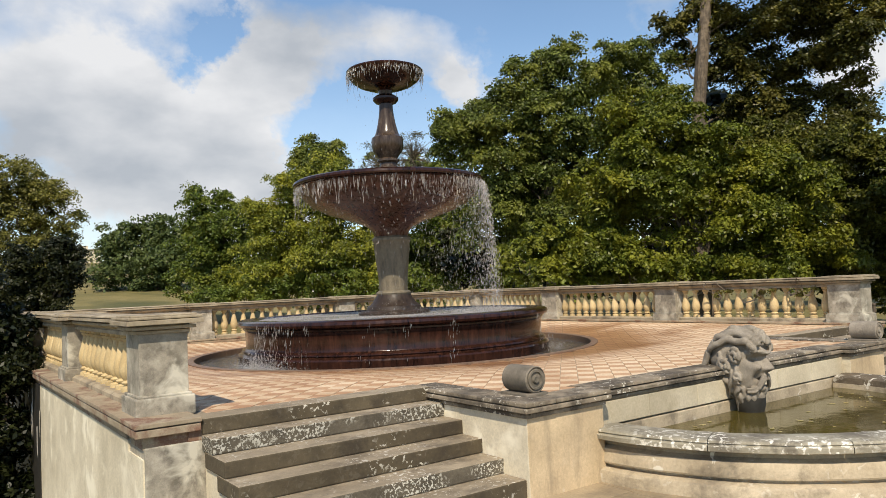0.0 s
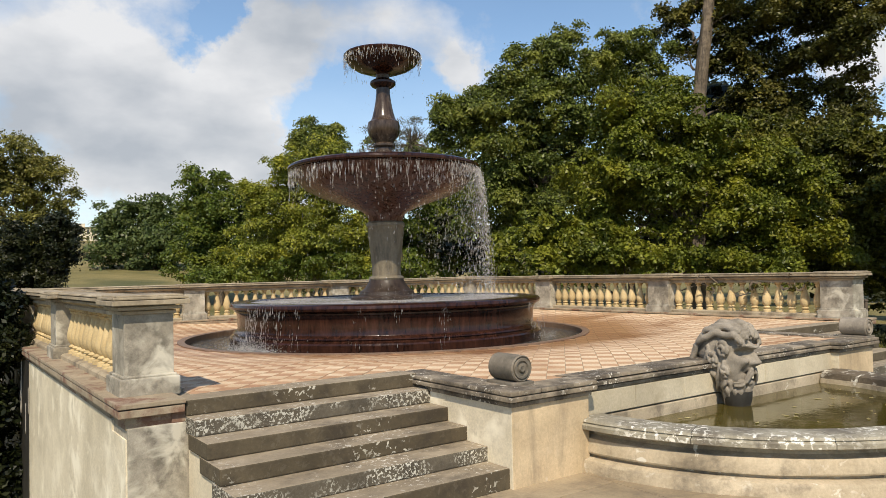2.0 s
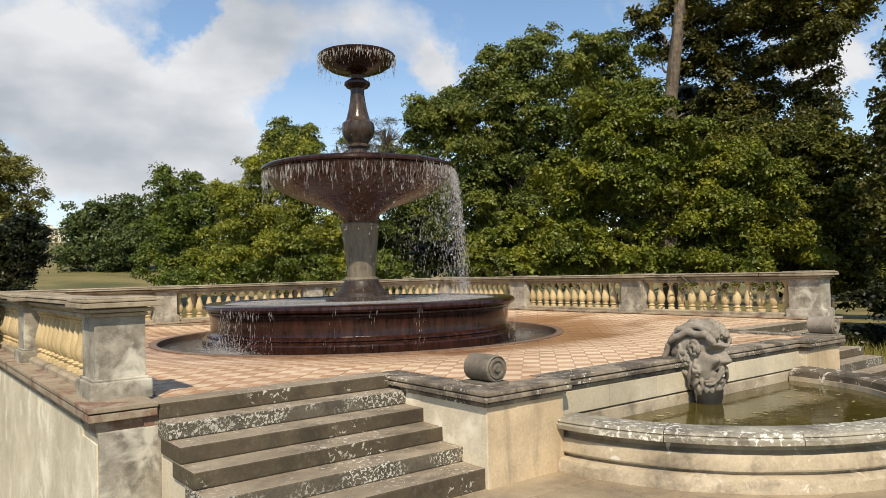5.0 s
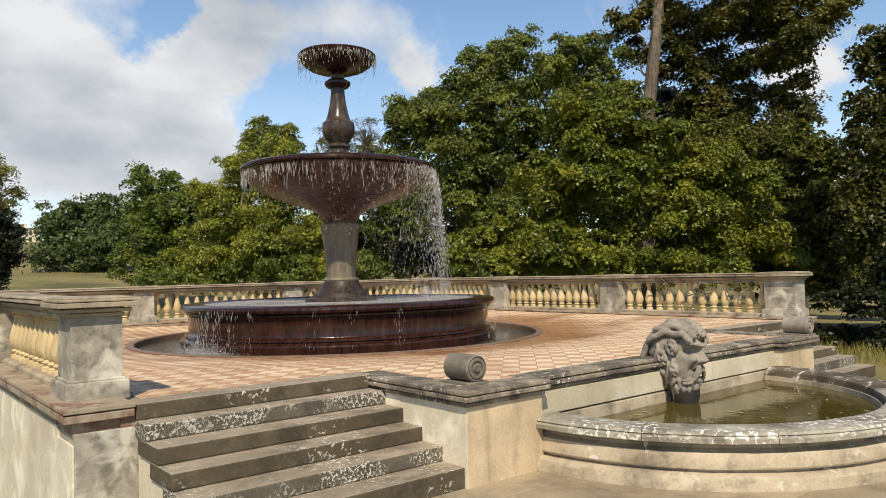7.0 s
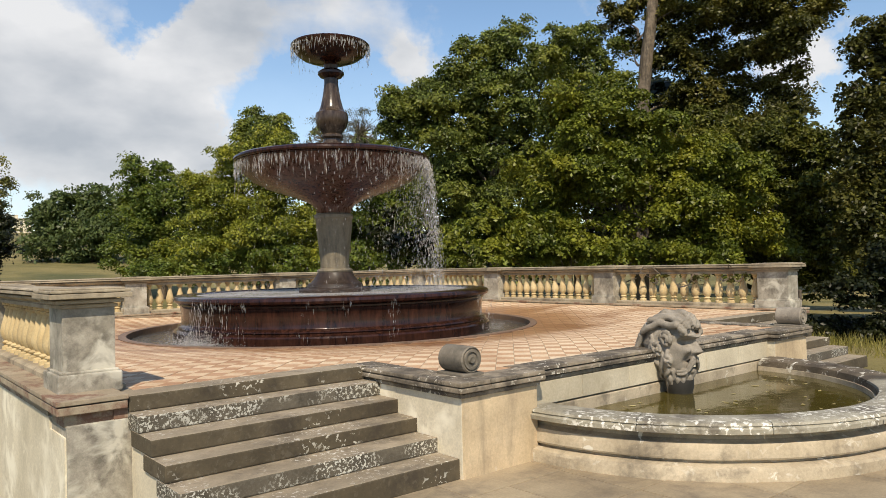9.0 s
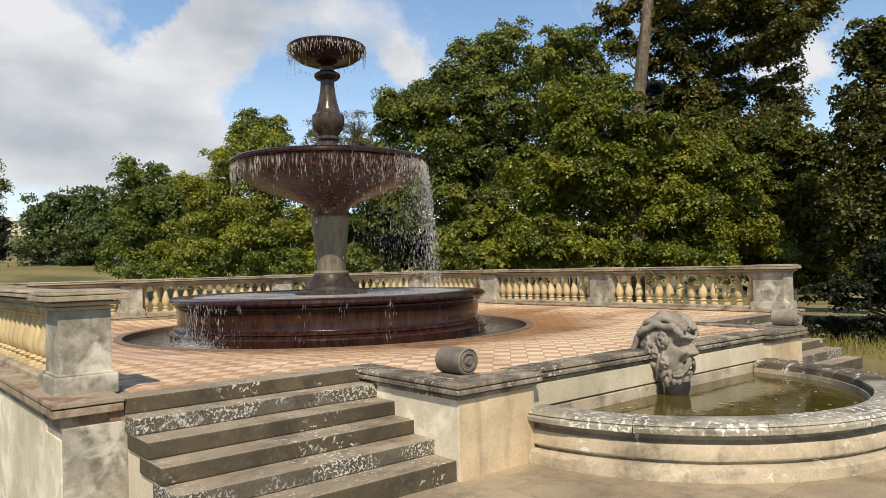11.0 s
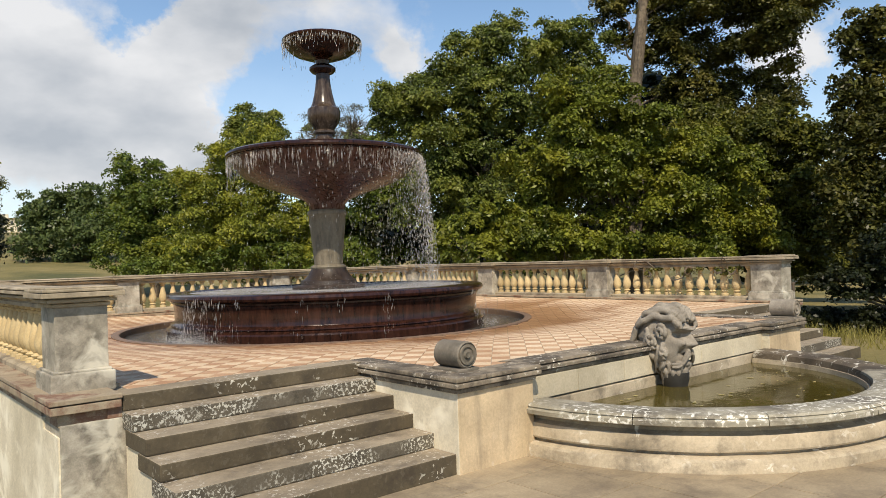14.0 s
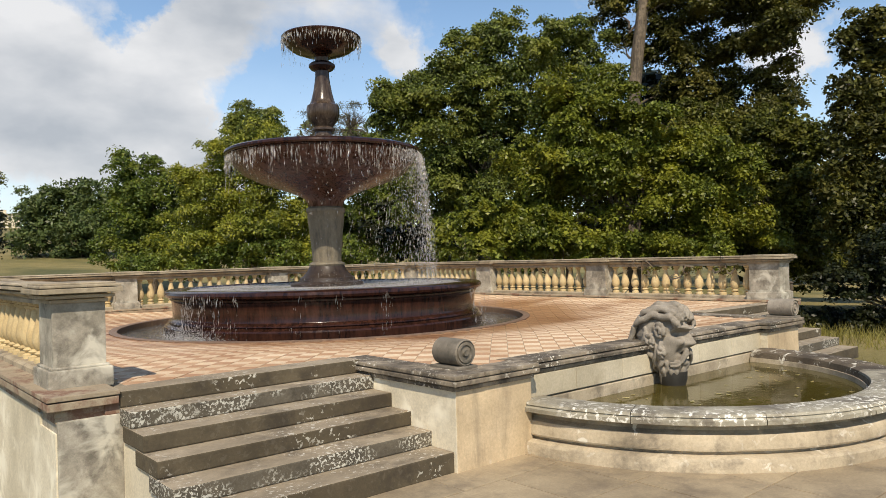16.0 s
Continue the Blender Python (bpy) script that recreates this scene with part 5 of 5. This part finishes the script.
# the chestnut's lower shade, made as a mass of near-black leaves
tree("chestnut_shade", [(3.68, 38.66, 3.5, 1.52, 1.37), (4.22, 38.62, 2.55, 1.22, 1.22), (3.13, 38.78, 1.95, 1.67, 1.06), (2.21, 38.86, 2.59, 1.22, 1.52), (4.23, 38.54, 4.28, 0.91, 0.76), (4.64, 38.55, 3.02, 0.67, 0.91), (3.4, 38.7, 0.6, 1.8, 1.2), (1.0, 39.0, 1.2, 1.6, 1.6)],
     42000, 0.10, leaf_black, "near-black leaves painting the chestnut's shaded lower half", 28, clump=0.32, base_z=-2.2)
# shadow band on the grass, made of low near-black leaves
tree("grass_shadow_leaves", [(19.2, 2.4, -1.0, 0.8, 0.35), (20.0, 1.7, -1.0, 0.9, 0.35), (20.6, 0.9, -1.0, 0.9, 0.35), (21.0, 0.0, -1.0, 1.0, 0.4), (18.4, 3.1, -1.05, 0.8, 0.3), (21.4, -1.0, -1.0, 1.0, 0.4), (22.4, 1.8, -1.1, 1.2, 0.3)],
     30000, 0.07, leaf_black, "low near-black leaves standing in for shadow on the dry grass", 29, category="shrub", clump=0.22, trunk_r=0.04, base_z=-1.5)


# ivy sprigs caught under the rail of the far balustrade
for at in (1.35, 2.3, 3.4):
    tree("ivy_sprig", [(13.30, at, 0.68, 0.07, 0.06), (13.32, at + 0.12, 0.60, 0.06, 0.05), (13.32, at - 0.2, 0.72, 0.09, 0.03)],
         500, 0.028, leaf_olive, "small dry ivy sprig under the balustrade rail", 40 + int(at), category="ivy", clump=0.05, trunk_r=0.006, base=(13.34, at), base_z=0.60, per=14)


def post():
    e = empty("fence_post", (15.32, 0.83, -1.35), "thin dark post standing in the grass", "post")
    part("shaft", lathe([(0.0, 0.0), (0.045, 0.0), (0.040, 1.62), (0.0, 1.63)], 10), bark, e, smooth=True)
    part("cap", lathe([(0.0, 1.63), (0.055, 1.63), (0.055, 1.66), (0.0, 1.68)], 10), bark, e)


post()


# ---- far house on the hill ----
def far_house():
    e = empty("country_house", (42.6, 268.0, 18.0), "distant cream country house with arched openings", "house")
    def blk(name, lo, hi, mat):
        return part(name, box(lo, hi), mat, e)
    house_wall = blk("wall", (-9, -4, -4), (9, 4, 3.6), wall_plaster)
    blk("roof", (-9.6, -4.6, 3.6), (9.6, 4.6, 4.3), rail_stone)
    blk("tower", (-1.0, -4.4, 4.3), (3.0, 2, 6.2), wall_plaster)
    m, n, l, b = material("dark_window")
    b.inputs["Base Color"].default_value = (0.06, 0.06, 0.06, 1)
    for fl in (-2.9, 0.6):
        for i in range(6):
            x = -7.5 + i * 3.0
            bm = box((x - 0.65, -4.12, fl), (x + 0.65, -3.9, fl + 2.2))
            w = part("window", bm, m, house_wall)
    e.rotation_euler, e.scale = (0, 0, radians(-10)), (0.62, 0.62, 0.62)
    e.location.z -= 1.3
    return e


far_house()

# ---- paving tiles ----
TILE = 0.212
tile_floor = tagged(part("floor_terrace", box((0.17, 0.05, -0.6), (13.1, 12.54, -0.31)), mortar), "terrace of chequered terracotta and cream tiles", "floor", kind="structure")


TURN = radians(45)
CT, ST = math.cos(TURN), math.sin(TURN)


def tile_prism(vs, fs, x, y, h=TILE / 2 - 0.003):
    base = len(vs)
    for dz in (0.0, -0.03):
        for sx, sy in ((-1, -1), (1, -1), (1, 1), (-1, 1)):
            px, py = x + h * (sx * CT - sy * ST), y + h * (sx * ST + sy * CT)
            vs.append((px, py, floor_z(px, py) + dz))
    fs.append((base, base + 1, base + 2, base + 3))
    for i in range(4):
        j = (i + 1) % 4
        fs.append((base + j, base + i, base + 4 + i, base + 4 + j))


tile_mesh = {}
for nm, mt in (("r", tile_red), ("c", tile_cream)):
    vv, ff = [], []
    h = TILE / 2 - 0.003
    for z in (0.0, -0.03):
        for sx, sy in ((-1, -1), (1, -1), (1, 1), (-1, 1)):
            vv.append((h * (sx * CT - sy * ST), h * (sx * ST + sy * CT), z))
    ff.append((0, 1, 2, 3))
    for i in range(4):
        j = (i + 1) % 4
        ff.append((j, i, 4 + i, 4 + j))
    me = bpy.data.meshes.new("tile")
    me.from_pydata(vv, [], ff)
    me.materials.append(mt)
    tile_mesh[nm] = me
rest = {"r": ([], []), "c": ([], [])}
single = 0
for i, j in itertools.product(range(-20, 130), range(-95, 95)):
    x, y = i * TILE * CT - j * TILE * ST, i * TILE * ST + j * TILE * CT
    inside = 0.05 < x < 13.2 and 0.2 < y < 12.65 or 2.86 < x < 2 * AXIS - 2.86 and -1.36 < y < 0.3
    if not inside or math.hypot(x - FX, y - FY) < POOL_R + 0.10:
        continue
    kind_ = "c" if (i + j) % 2 else "r"
    if 0.3 < x < 3.0 and 0.3 < y < 2.7 and single < 300:
        ob = new("tile", tile_mesh[kind_])
        ob.parent = tile_floor
        ob.location = (x, y, floor_z(x, y) + 0.0015 * math.sin(i * 12.9 + j * 78.2))
        single += 1
    else:
        tile_prism(*rest[kind_], x, y)
for kind_, mt in (("r", tile_red), ("c", tile_cream)):
    me = bpy.data.meshes.new("tiles")
    me.from_pydata(rest[kind_][0], [], rest[kind_][1])
    me.materials.append(mt)
    ob = new("paving_tiles", me)
    ob.parent = tile_floor
    tagged(ob, kind="stuff")
# bed under the tiles follows their fall
bed_v, bed_f = [], []
NB = 52
for a in range(NB + 1):
    for b in range(NB + 1):
        x, y = 0.10 + a * 13.05 / NB, -1.4 + b * 14.0 / NB
        bed_v.append((x, y, floor_z(x, y) - 0.006 if math.hypot(x - FX, y - FY) > POOL_R + 0.05 else -0.6))
for a in range(NB):
    for b in range(NB):
        cx_, cy_ = 0.10 + (a + 0.5) * 13.05 / NB, -1.4 + (b + 0.5) * 14.0 / NB
        if math.hypot(cx_ - FX, cy_ - FY) < POOL_R + 0.12 or (cy_ < 0.3 and not 2.9 < cx_ < 2 * AXIS - 2.9):
            continue
        k = a * (NB + 1) + b
        bed_f.append((k, k + NB + 1, k + NB + 2, k + 1))
me = bpy.data.meshes.new("bed")
me.from_pydata(bed_v, [], bed_f)
me.materials.append(mortar)
bed = new("tile_bed", me)
bed.parent = tile_floor

# ---- long grass beyond the far steps ----
def long_grass():
    rs = np.random.default_rng(21)
    n = 26000
    x, y = rs.uniform(11.0, 30.0, n), rs.uniform(-9.0, 9.0, n)
    keep = ~((x < 14.2) & (y > -1.9)) & ~((x < 12.8) & (y > -2.0)) & (noise_mask(x, y) > 0.35)
    x, y = x[keep], y[keep]
    n = len(x)
    z = np.array([ground_height(a, c) - 0.07 for a, c in zip(x, y)])
    h, w = rs.uniform(0.12, 0.42, n), rs.uniform(0.006, 0.014, n)
    ang, lean = rs.uniform(0, 6.283, n), rs.normal(size=(n, 2)) * 0.12
    dx, dy = np.cos(ang) * w, np.sin(ang) * w
    v = np.stack([np.stack([x - dx, y - dy, z], 1), np.stack([x + dx, y + dy, z], 1), np.stack([x + lean[:, 0], y + lean[:, 1], z + h], 1)], 1).reshape(-1, 3)
    me = bpy.data.meshes.new("long_grass")
    me.from_pydata(v.tolist(), [], np.arange(n * 3).reshape(-1, 3).tolist())
    me.materials.append(leaf_mat("dry_grass_blades", (0.14, 0.13, 0.03), (0.36, 0.30, 0.09), (0.30, 0.28, 0.07)))
    return tagged(new("long_grass", me), "long dry yellow-green grass beyond the steps", "grass", kind="stuff")


def noise_mask(x, y):
    return 0.5 + 0.5 * np.sin(x * 1.3 + 2 * np.sin(y * 0.7)) * np.cos(y * 0.9 + x * 0.4)


long_grass()

# ---- path flagstones ----
rng = random.Random(5)
y = -9.4
while y < -0.95:
    d = rng.choice((0.6, 0.75, 0.9))
    x = -0.25 + rng.uniform(0, 0.3)
    while x < 10.85:
        w = min(rng.uniform(0.7, 1.25), 10.88 - x)
        cx_, cy_ = x + w / 2, y + d / 2
        if math.hypot(cx_ - AXIS, cy_ + 1.53) > RB - 0.4 and not (cy_ > -1.5 and -0.2 < cx_ < 12.8):
            s = part("flagstone", box((-w / 2 + 0.006, -d / 2 + 0.006, -0.05), (w / 2 - 0.006, d / 2 - 0.006, 0.0), 0.008), slab_stone, pav)
            s.location = (cx_, cy_, GROUND + rng.uniform(-0.003, 0.003))
        x += w
    y += d


# ---- falling water ----
def drops(name, label, spec, seed):
    """Slim drops; spec yields centre, width and length."""
    rs = np.random.default_rng(seed)
    verts, faces = [], []
    for (x, y, z, w, ln) in spec(rs):
        b = len(verts)
        verts += [(x, y, z + ln / 2), (x + w, y, z - ln * 0.1), (x, y + w, z - ln * 0.1), (x - w, y, z - ln * 0.1), (x, y - w, z - ln * 0.1), (x, y, z - ln / 2)]
        faces += [(b, b + 1, b + 2), (b, b + 2, b + 3), (b, b + 3, b + 4), (b, b + 4, b + 1), (b + 5, b + 2, b + 1), (b + 5, b + 3, b + 2), (b + 5, b + 4, b + 3), (b + 5, b + 1, b + 4)]
    me = bpy.data.meshes.new(name)
    me.from_pydata(verts, [], faces)
    me.shade_smooth()
    me.materials.append(m_drop)
    return tagged(new(name, me), label, "water", kind="stuff")


def big_bowl_fall(rs):
    for _ in range(300):                      # strings under the rim, in ragged groups
        a0 = rs.uniform(0, 2 * math.pi)
        reach = rs.exponential(0.20) + 0.05
        for _ in range(rs.integers(2, 7)):
            a = a0 + 0.018 * rs.normal()
            ln = rs.uniform(0.06, 0.30)
            r = 2.125 + 0.015 * rs.normal()
            yield FX + r * math.cos(a), FY + r * math.sin(a), 3.56 - DROP - ln / 2 - reach * rs.uniform(0, 1), rs.uniform(0.002, 0.005), ln
    for _ in range(2200):                    # loose drops on the way down
        a = radians(-52) + 1.0 * rs.normal()
        t = rs.uniform(0, 1) ** 0.7
        z = 3.37 - 2.85 * t * t
        r = 2.13 + 0.08 * t + 0.03 * rs.normal()
        yield FX + r * math.cos(a) + 0.16 * t, FY + r * math.sin(a) - 0.12 * t, z, rs.uniform(0.0025, 0.005), rs.uniform(0.02, 0.09)
    for _ in range(2200):                    # the thicker curtain on the lee side
        a = radians(-52) + 0.42 * rs.normal()
        t = rs.uniform(0, 1) ** 0.7
        z = 3.42 - 2.9 * t * t
        r = 2.14 + 0.20 * t + 0.08 * t * rs.normal()
        yield FX + r * math.cos(a), FY + r * math.sin(a), z, rs.uniform(0.0025, 0.0055), rs.uniform(0.03, 0.13)
    for _ in range(4200):                    # spray rising where the water lands
        a = rs.uniform(0, 2 * math.pi) if rs.random() < 0.5 else radians(-45) + 0.7 * rs.normal()
        r = 2.3 + 0.4 * rs.normal()
        yield FX + r * math.cos(a), FY + r * math.sin(a), 0.58 + rs.exponential(0.09), rs.uniform(0.002, 0.0045), rs.uniform(0.01, 0.03)


def small_bowl_fall(rs):
    for _ in range(520):
        a = rs.uniform(0, 2 * math.pi)
        r = 0.865 + 0.012 * rs.normal()
        yield FX + r * math.cos(a), FY + r * math.sin(a), 6.02 - rs.exponential(0.10), rs.uniform(0.003, 0.007), rs.uniform(0.05, 0.20)
    for _ in range(60):
        a = rs.uniform(0, 2 * math.pi)
        t = rs.uniform(0, 1)
        r = 0.87 + 0.05 * t
        yield FX + r * math.cos(a) + 0.1 * t, FY + r * math.sin(a), 5.97 - 2.4 * t * t, rs.uniform(0.004, 0.007), rs.uniform(0.02, 0.05)


def basin_fall(rs):
    for a0, n in ((-172, 60), (-168, 60), (-163, 50), (-157, 34), (-150, 18), (-118, 8), (-104, 26), (-64, 34), (-56, 20), (-45, 16), (-130, 12)):
        for _ in range(n):
            a = radians(a0 + 1.1 * rs.normal())
            t = rs.uniform(0, 1)
            r = 3.40 + 0.10 * t + 0.012 * rs.normal()
            yield FX + r * math.cos(a), FY + r * math.sin(a), 0.50 - 0.72 * t ** 1.3, rs.uniform(0.002, 0.0042), rs.uniform(0.05, 0.16)
    for _ in range(2600):
        a = radians(-167 + 7 * rs.normal())
        r = 3.60 + 0.12 * rs.normal()
        yield FX + r * math.cos(a), FY + r * math.sin(a), -0.27 + rs.exponential(0.075), rs.uniform(0.0025, 0.0055), rs.uniform(0.012, 0.03)
    for _ in range(160):
        a = radians(-50 + 5 * rs.normal())
        r = 3.6 + 0.1 * rs.normal()
        yield FX + r * math.cos(a), FY + r * math.sin(a), -0.27 + rs.exponential(0.06), rs.uniform(0.004, 0.008), rs.uniform(0.012, 0.03)


drops("falling_water", "strings of water falling from the large bowl", big_bowl_fall, 3)
drops("dripping_water", "water dripping from the small top bowl", small_bowl_fall, 4)
drops("splashing_water", "water spilling over the lower basin and splashing", basin_fall, 5)
